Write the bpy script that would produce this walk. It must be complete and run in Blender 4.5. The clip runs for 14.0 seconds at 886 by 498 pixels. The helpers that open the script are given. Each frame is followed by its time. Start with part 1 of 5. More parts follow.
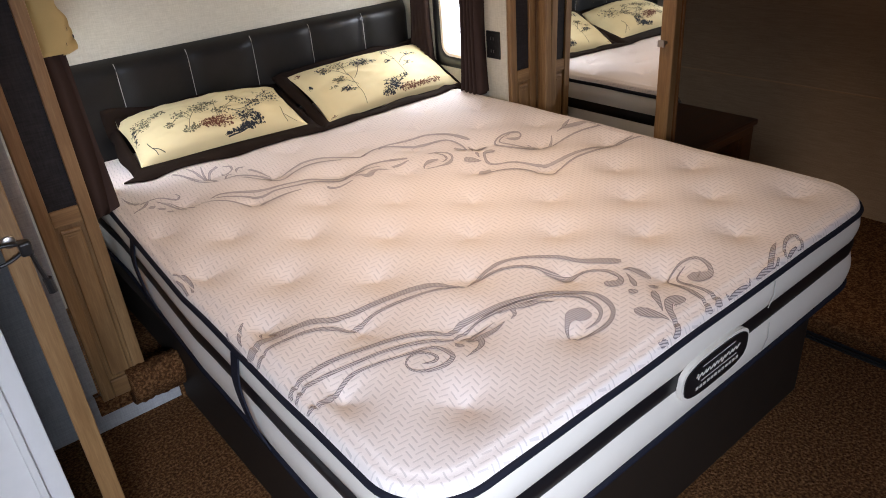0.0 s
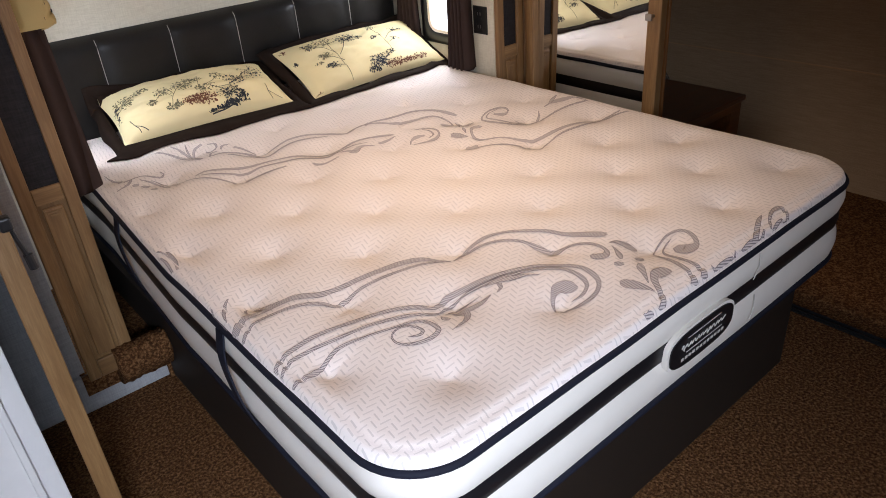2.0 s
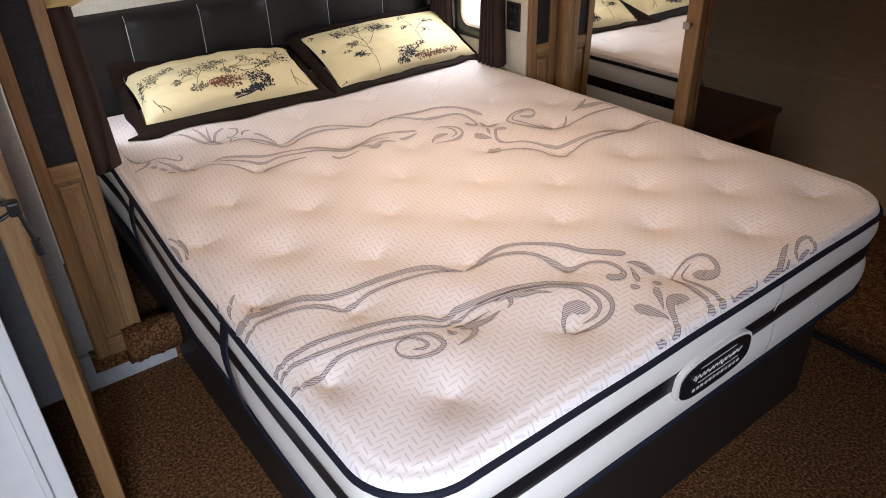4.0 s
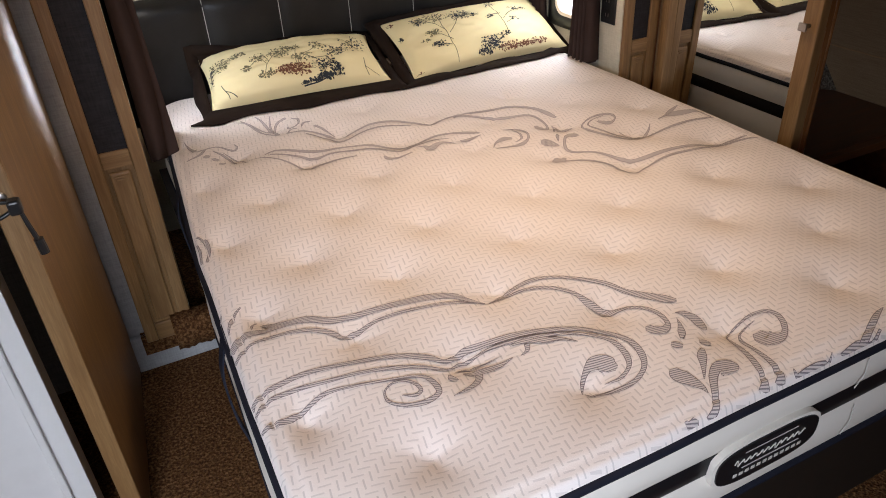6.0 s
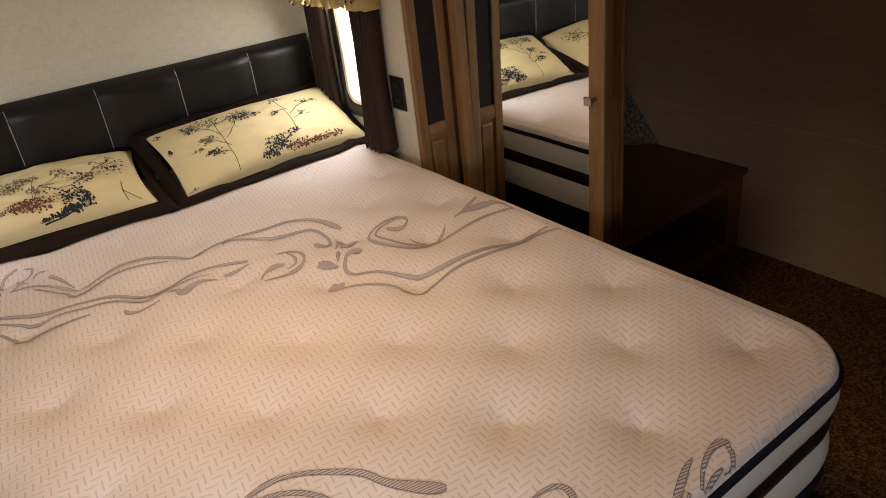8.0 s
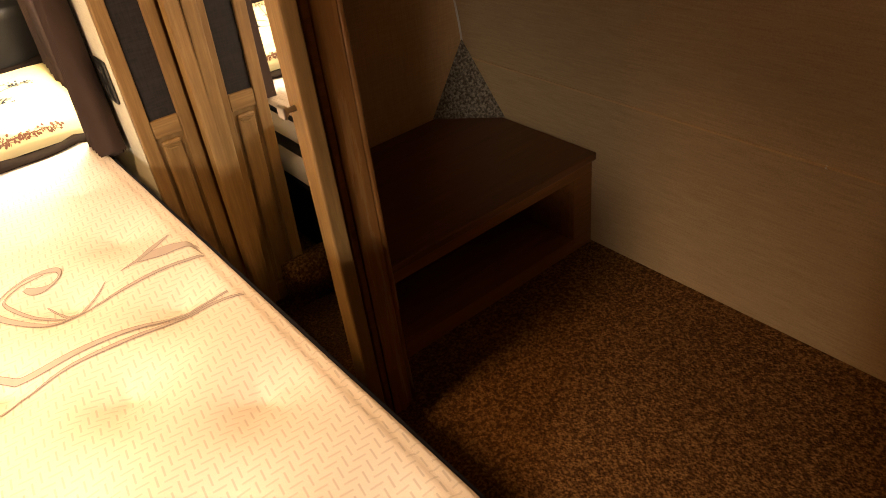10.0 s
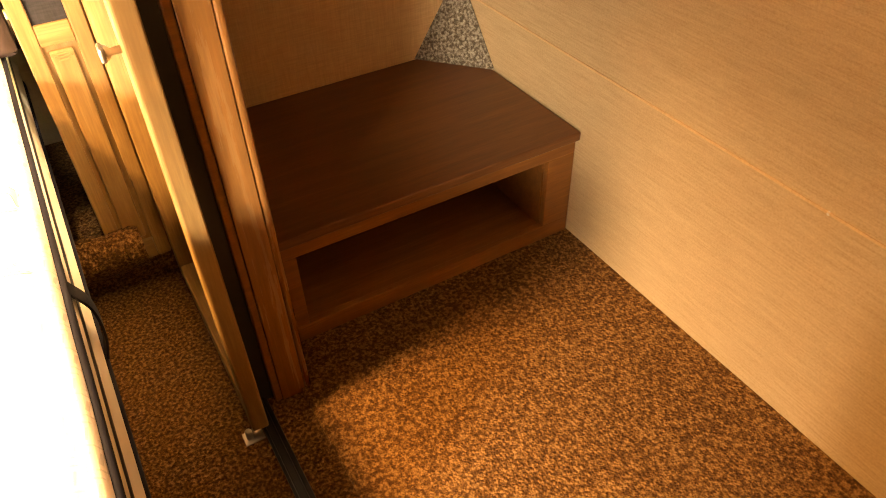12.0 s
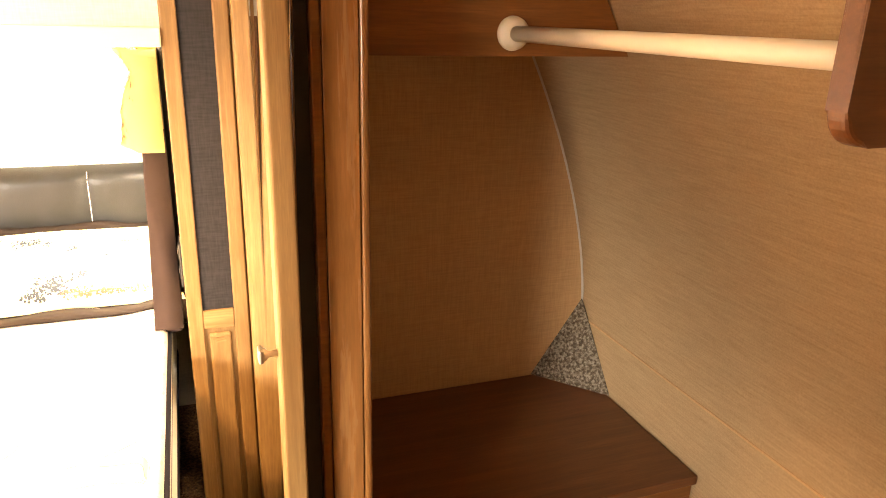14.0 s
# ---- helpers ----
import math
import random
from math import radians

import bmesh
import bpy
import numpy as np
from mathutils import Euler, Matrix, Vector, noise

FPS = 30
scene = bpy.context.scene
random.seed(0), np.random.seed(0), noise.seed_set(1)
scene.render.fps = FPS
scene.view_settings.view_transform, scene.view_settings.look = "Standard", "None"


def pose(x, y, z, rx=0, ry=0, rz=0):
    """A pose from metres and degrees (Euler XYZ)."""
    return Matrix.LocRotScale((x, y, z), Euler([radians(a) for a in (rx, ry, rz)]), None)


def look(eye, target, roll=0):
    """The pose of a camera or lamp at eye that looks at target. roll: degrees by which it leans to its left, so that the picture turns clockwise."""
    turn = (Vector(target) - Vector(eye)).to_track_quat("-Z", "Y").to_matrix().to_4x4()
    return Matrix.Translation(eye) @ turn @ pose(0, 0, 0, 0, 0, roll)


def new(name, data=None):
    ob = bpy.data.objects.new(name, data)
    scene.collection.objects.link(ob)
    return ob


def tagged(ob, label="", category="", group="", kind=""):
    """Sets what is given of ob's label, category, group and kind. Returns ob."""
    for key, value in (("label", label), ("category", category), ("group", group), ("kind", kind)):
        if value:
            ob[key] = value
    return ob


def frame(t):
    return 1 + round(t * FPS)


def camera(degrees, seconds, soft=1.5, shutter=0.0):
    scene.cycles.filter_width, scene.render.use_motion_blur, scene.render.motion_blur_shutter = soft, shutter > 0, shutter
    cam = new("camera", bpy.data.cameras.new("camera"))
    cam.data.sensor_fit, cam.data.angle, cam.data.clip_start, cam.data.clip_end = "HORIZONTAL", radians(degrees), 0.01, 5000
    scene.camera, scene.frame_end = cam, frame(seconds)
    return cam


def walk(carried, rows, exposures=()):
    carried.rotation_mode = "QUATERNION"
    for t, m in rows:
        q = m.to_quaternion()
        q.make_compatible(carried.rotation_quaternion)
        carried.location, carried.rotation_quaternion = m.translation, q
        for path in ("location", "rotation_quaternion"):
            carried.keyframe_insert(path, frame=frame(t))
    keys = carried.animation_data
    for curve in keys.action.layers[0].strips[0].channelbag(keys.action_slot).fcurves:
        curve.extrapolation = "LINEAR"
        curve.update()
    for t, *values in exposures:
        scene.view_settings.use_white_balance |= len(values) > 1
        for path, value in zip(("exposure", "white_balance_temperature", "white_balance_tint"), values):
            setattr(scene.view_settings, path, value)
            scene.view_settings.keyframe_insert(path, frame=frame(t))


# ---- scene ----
cam = camera(64.0, 14.0, soft=0.95)
PATH = [
    (0, (-0.378, -0.593, 1.458), (0.704, 0.801, 0.518), -4.6),
    (0.5, (-0.379, -0.608, 1.447), (0.703, 0.775, 0.488), -4.6),
    (1, (-0.382, -0.612, 1.443), (0.705, 0.756, 0.471), -4.6),
    (1.5, (-0.38, -0.61, 1.438), (0.701, 0.757, 0.456), -4.7),
    (2, (-0.372, -0.601, 1.44), (0.711, 0.76, 0.453), -4.7),
    (2.2, (-0.365, -0.6, 1.442), (0.69, 0.781, 0.452), -4.6),
    (4.3, (-0.316, -0.561, 1.468), (0.698, 0.812, 0.425), -1.5),
    (4.5, (-0.31, -0.556, 1.466), (0.692, 0.812, 0.405), -1.3),
    (5, (-0.256, -0.556, 1.451), (0.691, 0.832, 0.366), -1.3),
    (5.5, (-0.179, -0.534, 1.458), (0.653, 0.912, 0.354), -2.7),
    (6, (-0.06, -0.526, 1.468), (0.657, 1.008, 0.403), -3.2),
    (6.5, (0.026, -0.534, 1.479), (0.713, 1.072, 0.505), -4.2),
    (7, (0.093, -0.529, 1.479), (0.787, 1.092, 0.535), -4.0),
    (7.5, (0.23, -0.475, 1.455), (1.054, 1.077, 0.5), -5.4),
    (8, (0.389, -0.383, 1.453), (1.382, 1.071, 0.505), -6.7),
    (8.5, (0.548, -0.342, 1.425), (1.617, 1.053, 0.472), -7.7),
    (9, (0.785, -0.335, 1.411), (1.867, 1.041, 0.444), -8.3),
    (9.2, (0.866, -0.336, 1.407), (1.94, 1.026, 0.411), -8.4),
    (11.5, (1.607, -0.246, 1.347), (2.33, 1.071, 0.026), -4.2),
    (12, (1.625, -0.237, 1.334), (2.363, 1.073, 0.015), -1.8),
    (12.5, (1.628, -0.231, 1.358), (2.393, 1.193, 0.18), 0.0),
    (13, (1.621, -0.229, 1.379), (2.385, 1.347, 0.413), 0.6),
    (13.5, (1.6, -0.236, 1.378), (2.326, 1.466, 0.617), 1.3),
    (14, (1.597, -0.233, 1.408), (2.249, 1.552, 0.785), 1.4),
]
walk(cam, [(t, look(eye, target, roll)) for t, eye, target, roll in PATH],
     exposures=[(0.0, 0.03, 6150, 16), (4.5, 0.03, 6150, 16), (6.0, -0.06, 6350, 15), (7.2, -0.25, 6900, 16), (8.0, -0.42, 7200, 17), (8.5, -0.42, 7500, 18), (9.2, -0.12, 7900, 19), (11.3, 3.8, 15000, 17), (12.2, 4.1, 14200, 17), (13.0, 4.4, 10600, 16), (13.5, 4.15, 10300, 16), (14.0, 3.75, 10000, 16)])


# ---- world, daylight and lamps ----
world = bpy.data.worlds.new("world")
scene.world = world
world.use_nodes = True
wn = world.node_tree
sky = wn.nodes.new("ShaderNodeTexSky")
sky.sky_type, sky.sun_disc = "NISHITA", False
sky.sun_elevation, sky.sun_rotation = radians(48), radians(200)
wn.nodes["Background"].inputs[1].default_value = 0.12
wn.links.new(sky.outputs[0], wn.nodes["Background"].inputs[0])


def sky_lamp(name, place, target, width, height, power, colour):
    """Daylight standing in an opening."""
    data = bpy.data.lights.new(name, "AREA")
    data.shape, data.size, data.size_y, data.energy, data.color = "RECTANGLE", width, height, power, colour
    ob = new(name, data)
    ob.matrix_world = look(place, target)
    return ob


DAY = (0.86, 0.93, 1.0)
WARM = (1.0, 0.72, 0.45)
sky_lamp("daylight_side_window", (1.585, 1.690, 1.02), (0.7, 1.56, 0.80), 0.19, 0.50, 13.5, DAY)
sky_lamp("daylight_far_side_window", (-0.045, 1.690, 1.02), (0.8, 1.56, 0.8), 0.19, 0.50, 12.5, DAY)
rear_light = sky_lamp("daylight_rear_window", (-0.60, -1.37, 1.30), (0.02, -0.10, 0.30), 0.8, 0.52, 19, (0.80, 0.90, 1.0))
rear_light.data.spread = radians(85)
lamp_data = bpy.data.lights.new("ceiling_bulb", "AREA")
lamp_data.shape, lamp_data.size, lamp_data.energy, lamp_data.color = "DISK", 0.30, 5.6, WARM
lamp_data.spread = radians(118)
new("ceiling_bulb", lamp_data).matrix_world = look((0.76, 0.76, 1.955), (0.76, 0.76, 0))


# ---- materials ----
class Nodes:
    """A short way to write a node material."""

    def __init__(self, name, rough=0.6, metal=0.0):
        self.m = bpy.data.materials.new(name)
        self.m.use_nodes = True
        self.t = self.m.node_tree
        self.b = self.t.nodes["Principled BSDF"]
        self.b.inputs["Roughness"].default_value = rough
        self.b.inputs["Metallic"].default_value = metal
        self.co = self.t.nodes.new("ShaderNodeTexCoord").outputs["Object"]

    def put(self, socket, value):
        if isinstance(value, bpy.types.NodeSocket):
            self.t.links.new(value, socket)
        else:
            socket.default_value = value

    def scaled(self, x, y, z, turn=(0, 0, 0)):
        n = self.t.nodes.new("ShaderNodeMapping")
        n.inputs["Scale"].default_value = (x, y, z)
        n.inputs["Rotation"].default_value = turn
        self.t.links.new(self.co, n.inputs[0])
        return n.outputs[0]

    def noise(self, scale, detail=4, co=None, rough=0.6):
        n = self.t.nodes.new("ShaderNodeTexNoise")
        n.inputs["Scale"].default_value, n.inputs["Detail"].default_value = scale, detail
        n.inputs["Roughness"].default_value = rough
        self.t.links.new(co or self.co, n.inputs["Vector"])
        return n.outputs["Fac"]

    def cells(self, scale, co=None):
        n = self.t.nodes.new("ShaderNodeTexVoronoi")
        n.inputs["Scale"].default_value = scale
        self.t.links.new(co or self.co, n.inputs["Vector"])
        return n.outputs["Distance"]

    def ramp(self, fac, stops):
        n = self.t.nodes.new("ShaderNodeValToRGB")
        el = n.color_ramp.elements
        while len(el) < len(stops):
            el.new(0.5)
        for e, (p, c) in zip(el, stops):
            e.position, e.color = p, (*c, 1)
        self.t.links.new(fac, n.inputs[0])
        return n.outputs[0]

    def math(self, op, a, b=0.0, c=0.0):
        n = self.t.nodes.new("ShaderNodeMath")
        n.operation = op
        for s, v in zip(n.inputs, (a, b, c)):
            self.put(s, v)
        return n.outputs[0]

    def mix(self, fac, a, b, how="MIX"):
        n = self.t.nodes.new("ShaderNodeMix")
        n.data_type, n.blend_type = "RGBA", how
        self.put(n.inputs[0], fac)
        self.put(n.inputs[6], a if isinstance(a, bpy.types.NodeSocket) else (*a, 1))
        self.put(n.inputs[7], b if isinstance(b, bpy.types.NodeSocket) else (*b, 1))
        return n.outputs[2]

    def colour(self, value):
        self.put(self.b.inputs["Base Color"], value if isinstance(value, bpy.types.NodeSocket) else (*value, 1))

    def bump(self, height, strength=0.3, distance=0.002):
        n = self.t.nodes.new("ShaderNodeBump")
        n.inputs["Strength"].default_value, n.inputs["Distance"].default_value = strength, distance
        self.t.links.new(height, n.inputs["Height"])
        self.t.links.new(n.outputs[0], self.b.inputs["Normal"])

    def split(self, co=None):
        n = self.t.nodes.new("ShaderNodeSeparateXYZ")
        self.t.links.new(co or self.co, n.inputs[0])
        return n.outputs


def wood(name, dark, mid, light, axis="z", rough=0.50):
    k = Nodes(name, rough)
    s = {"z": (26, 26, 1.6), "x": (1.6, 26, 26), "y": (26, 1.6, 26)}[axis]
    co = k.scaled(*s)
    grain = k.noise(1.6, 6, co, 0.65)
    fine = k.noise(9, 3, co, 0.7)
    broad = k.noise(2.2, 2)
    base = k.ramp(grain, [(0.30, dark), (0.52, mid), (0.72, light)])
    base = k.mix(k.math("MULTIPLY", k.ramp(fine, [(0.35, (1, 1, 1)), (0.62, (0, 0, 0))]), 0.6), base, dark)
    k.colour(k.mix(k.math("MULTIPLY", broad, 0.35), base, mid, "MULTIPLY"))
    k.bump(fine, 0.12, 0.0008)
    k.put(k.b.inputs["Roughness"], k.math("MULTIPLY_ADD", grain, 0.2, rough - 0.1))
    return k.m


def plain(name, col, rough=0.6, metal=0.0, vary=0.12, scale=40, bump=0.1):
    k = Nodes(name, rough, metal)
    n = k.noise(scale, 4)
    k.colour(k.mix(n, [c * (1 - vary) for c in col], [min(1, c * (1 + vary)) for c in col]))
    if bump:
        k.bump(n, bump, 0.001)
    return k.m


def ticking(name):
    """Cream knitted mattress cloth with a herringbone of short sunk dashes."""
    k = Nodes(name, 0.85)
    pitch = 0.0120
    x, y, _ = k.split(k.scaled(1 / pitch, 1 / pitch, 1 / pitch, (0, 0, radians(8))))
    i, j = k.math("FLOOR", x), k.math("FLOOR", y)
    u, v = k.math("FRACT", x), k.math("FRACT", y)
    kind = k.math("FLOORED_MODULO", k.math("SUBTRACT", i, j), 4.0)
    flat = k.math("LESS_THAN", kind, 1.5)
    second = k.math("FLOORED_MODULO", kind, 2.0)
    line_h = k.math("LESS_THAN", k.math("ABSOLUTE", k.math("SUBTRACT", v, 0.5)), 0.12)
    end_h = k.math("LESS_THAN", k.math("ABSOLUTE", k.math("SUBTRACT", k.math("ADD", u, second), 1.0)), 0.80)
    line_v = k.math("LESS_THAN", k.math("ABSOLUTE", k.math("SUBTRACT", u, 0.5)), 0.12)
    end_v = k.math("LESS_THAN", k.math("ABSOLUTE", k.math("SUBTRACT", k.math("ADD", v, k.math("SUBTRACT", 1.0, second)), 1.0)), 0.80)
    dash = k.math("ADD", k.math("MULTIPLY", flat, k.math("MULTIPLY", line_h, end_h)),
                  k.math("MULTIPLY", k.math("SUBTRACT", 1.0, flat), k.math("MULTIPLY", line_v, end_v)))
    weave = k.noise(420, 2)
    soft = k.noise(5, 3)
    base = k.mix(soft, (0.83, 0.745, 0.71), (0.90, 0.825, 0.79))
    base = k.mix(k.math("MULTIPLY", weave, 0.25), base, (0.60, 0.54, 0.52))
    ink = k.math("MULTIPLY", dash, k.math("MULTIPLY_ADD", flat, -0.08, 0.36))
    k.colour(k.mix(ink, base, (0.34, 0.30, 0.30)))
    k.bump(k.math("SUBTRACT", k.math("MULTIPLY", weave, 0.25), dash), 0.55, 0.0024)
    k.put(k.b.inputs["Sheen Weight"], 0.1)
    return k.m


def carpet(name, low=(0.062, 0.026, 0.011), mid=(0.155, 0.069, 0.026), high=(0.31, 0.160, 0.066)):
    k = Nodes(name, 0.95)
    tuft = k.cells(140)
    fleck = k.noise(120, 3)
    patch = k.noise(3.5, 3)
    base = k.ramp(fleck, [(0.38, low), (0.50, mid), (0.61, high)])
    base = k.mix(k.math("MULTIPLY", tuft, 0.55), base, (0.07, 0.030, 0.012))
    k.colour(k.mix(k.math("MULTIPLY", patch, 0.5), base, (0.62, 0.60, 0.58), "MULTIPLY"))
    k.bump(k.math("SUBTRACT", fleck, tuft), 0.8, 0.0045)
    k.put(k.b.inputs["Specular IOR Level"], 0.08)
    return k.m


def linen(name, light, dark, axis_scale=(300, 300, 30), strength=0.25):
    """Wallboard printed with a fine linen weave."""
    k = Nodes(name, 0.62)
    a = k.noise(1.0, 3, k.scaled(*axis_scale))
    b = k.noise(1.0, 3, k.scaled(axis_scale[2], axis_scale[2], axis_scale[0]))
    wash = k.noise(2.4, 3)
    thread = k.math("MULTIPLY_ADD", k.math("ADD", a, b), 0.5, 0.0)
    base = k.ramp(thread, [(0.36, dark), (0.62, light)])
    k.colour(k.mix(k.math("MULTIPLY", wash, 0.3), base, dark))
    k.bump(thread, strength, 0.0006)
    return k.m


def leather(name):
    k = Nodes(name, 0.36)
    c = k.cells(260)
    n = k.noise(14, 4)
    k.colour(k.mix(n, (0.008, 0.0072, 0.0066), (0.018, 0.016, 0.0145)))
    k.bump(k.math("ADD", c, k.math("MULTIPLY", n, 0.5)), 0.22, 0.0012)
    k.put(k.b.inputs["Roughness"], k.math("MULTIPLY_ADD", n, 0.22, 0.26))
    k.put(k.b.inputs["Specular IOR Level"], 0.3)
    return k.m


def cloth(name, col, rough=0.9, vary=0.2):
    k = Nodes(name, rough)
    w = k.noise(500, 2)
    f = k.noise(9, 4)
    k.colour(k.mix(f, [c * (1 - vary) for c in col], [c * (1 + vary) for c in col]))
    k.bump(k.math("ADD", w, f), 0.25, 0.0012)
    k.put(k.b.inputs["Specular IOR Level"], 0.15)
    return k.m


def glow(name, col, strength):
    k = Nodes(name, 0.5)
    k.colour((0.8, 0.8, 0.8))
    k.put(k.b.inputs["Emission Color"], (*col, 1))
    k.b.inputs["Emission Strength"].default_value = strength
    return k.m


M_TICK = ticking("mattress_ticking")
M_BORDER = cloth("mattress_border", (0.75, 0.705, 0.64), 0.85, 0.06)
M_NAVY = cloth("navy_tape", (0.012, 0.013, 0.022), 0.7)
M_BAND = plain("black_band", (0.006, 0.006, 0.008), 0.45)


def hatched(name, dark, light):
    """Printed ink laid on in fine slanting lines."""
    k = Nodes(name, 0.9)
    x, y, _ = k.split()
    wave = k.math("FRACT", k.math("MULTIPLY", k.math("MULTIPLY_ADD", x, 0.25, y), 210.0))
    k.colour(k.mix(k.math("LESS_THAN", wave, 0.42), light, dark))
    k.bump(k.noise(420, 2), 0.2, 0.001)
    return k.m


M_PRINT = hatched("grey_print", (0.22, 0.195, 0.21), (0.60, 0.54, 0.53))
M_PALE = cloth("pale_print", (0.50, 0.45, 0.455), 0.9, 0.08)
M_EDGE = cloth("dark_print_edge", (0.19, 0.155, 0.165), 0.9, 0.15)
M_CREAM = cloth("cream_cotton", (0.80, 0.69, 0.40), 0.9, 0.06)
M_SWAG = cloth("gold_cream_cotton", (0.53, 0.40, 0.18), 0.9, 0.10)
M_BROWN = cloth("brown_cotton", (0.016, 0.009, 0.006), 0.9, 0.3)
M_CURTAIN = cloth("curtain_brown", (0.044, 0.027, 0.023), 0.85, 0.25)
M_INK = plain("dark_ink", (0.022, 0.026, 0.032), 0.9, bump=0)
M_RUST = plain("rust_ink", (0.16, 0.065, 0.035), 0.9, bump=0)
M_OLIVE = plain("olive_ink", (0.17, 0.15, 0.085), 0.9, bump=0)
M_GOLD = plain("tan_ink", (0.30, 0.17, 0.06), 0.9, bump=0)
M_WOOD = wood("maple_stained", (0.205, 0.108, 0.040), (0.315, 0.182, 0.073), (0.41, 0.255, 0.116))
M_WOODX = wood("maple_stained_across", (0.205, 0.108, 0.040), (0.315, 0.182, 0.073), (0.41, 0.255, 0.116), "x")
M_WOODY = wood("maple_stained_along", (0.205, 0.108, 0.040), (0.315, 0.182, 0.073), (0.41, 0.255, 0.116), "y")
M_JAMB = wood("amber_jamb", (0.20, 0.080, 0.026), (0.31, 0.135, 0.046), (0.40, 0.190, 0.072), "z", 0.26)
M_DARKWOOD = wood("cherry_board", (0.100, 0.033, 0.012), (0.155, 0.054, 0.020), (0.205, 0.078, 0.031), "x", 0.36)
M_REDWOOD = wood("red_board", (0.18, 0.066, 0.020), (0.27, 0.105, 0.032), (0.35, 0.145, 0.048), "x", 0.42)
M_INSET = linen("dark_inset", (0.031, 0.027, 0.029), (0.014, 0.012, 0.013), (220, 220, 25), 0.15)
M_INSET.node_tree.nodes["Principled BSDF"].inputs["Specular IOR Level"].default_value = 0.2
M_WALL = linen("cream_linen_wall", (0.74, 0.69, 0.56), (0.60, 0.55, 0.43))
M_GREY = linen("grey_linen_wall", (0.46, 0.46, 0.46), (0.32, 0.32, 0.325))
M_TAN = linen("tan_linen_board", (0.56, 0.350, 0.185), (0.43, 0.252, 0.124), (16, 260, 260), 0.2)
M_NOSE = linen("tan_linen_front_board", (0.46, 0.315, 0.185), (0.325, 0.205, 0.110), (230, 11, 230), 0.2)
M_CARPET = carpet("brown_carpet")
M_LEATHER = leather("dark_leather")
M_THREAD = plain("grey_thread", (0.42, 0.40, 0.37), 0.8, bump=0)
M_BLACK = plain("black_plastic_and_gap_shade", (0.012, 0.012, 0.013), 0.35, bump=0.05)
M_METAL = plain("brushed_nickel", (0.42, 0.39, 0.36), 0.34, 1.0, 0.1, 120, 0.05)
M_WHITE = plain("white_painted_panel", (0.74, 0.73, 0.72), 0.5, vary=0.05, scale=30)
M_IVORY = plain("ivory_plastic", (0.80, 0.70, 0.56), 0.32, vary=0.03)
M_SEAM = plain("grey_filler", (0.55, 0.52, 0.48), 0.7, vary=0.05)
M_GLASSGLOW = glow("daylit_pane", (0.90, 0.95, 1.0), 3.0)
M_BULB = glow("lamp_diffuser", (1.0, 0.80, 0.55), 4.0)
k_mirror = Nodes("mirror_silver", 0.015, 1.0)
k_mirror.colour((0.86, 0.87, 0.86))
M_MIRROR = k_mirror.m


# ---- mesh helpers ----
def part(name, bm, material, parent=None, label="", smooth=False):
    """Links a bmesh, written in world places, as one mesh object under its thing or part."""
    me = bpy.data.meshes.new(name)
    at = Vector((0, 0, 0))
    p = parent
    while p is not None:
        at = at + p.location
        p = p.parent
    bmesh.ops.translate(bm, verts=bm.verts, vec=-at)
    bmesh.ops.recalc_face_normals(bm, faces=bm.faces)
    bm.to_mesh(me)
    bm.free()
    if smooth:
        me.polygons.foreach_set("use_smooth", [True] * len(me.polygons))
    me.materials.append(material)
    ob = new(name, me)
    ob.parent = parent
    if label:
        ob["label"] = label
    return ob


def thing(name, place, label, category, group="", kind=""):
    ob = new(name)
    ob.empty_display_size = 0.05
    ob.location = place
    return tagged(ob, label, category, group, kind)


def block(a, b, bevel=0.003, segments=2, bm=None):
    """A box from corner a to corner b with rounded edges."""
    own = bm is None
    bm = bm or bmesh.new()
    made = bmesh.ops.create_cube(bm, size=1)["verts"]
    for v in made:
        v.co = Vector([a[i] + (v.co[i] + 0.5) * (b[i] - a[i]) for i in range(3)])
    if bevel and own:
        bmesh.ops.bevel(bm, geom=bm.edges[:], offset=bevel, segments=segments, affect="EDGES", profile=0.5)
    return bm


def sheet(points, closed_u=False, closed_v=False, bm=None):
    """Quads over a grid of places: points[i][j]."""
    bm = bm or bmesh.new()
    vs = [[bm.verts.new(p) for p in row] for row in points]
    nu, nv = len(vs), len(vs[0])
    for i in range(nu if closed_u else nu - 1):
        for j in range(nv if closed_v else nv - 1):
            a, b, c, d = vs[i][j], vs[(i + 1) % nu][j], vs[(i + 1) % nu][(j + 1) % nv], vs[i][(j + 1) % nv]
            if len({a, b, c, d}) == 4:
                bm.faces.new((a, b, c, d))
    return bm


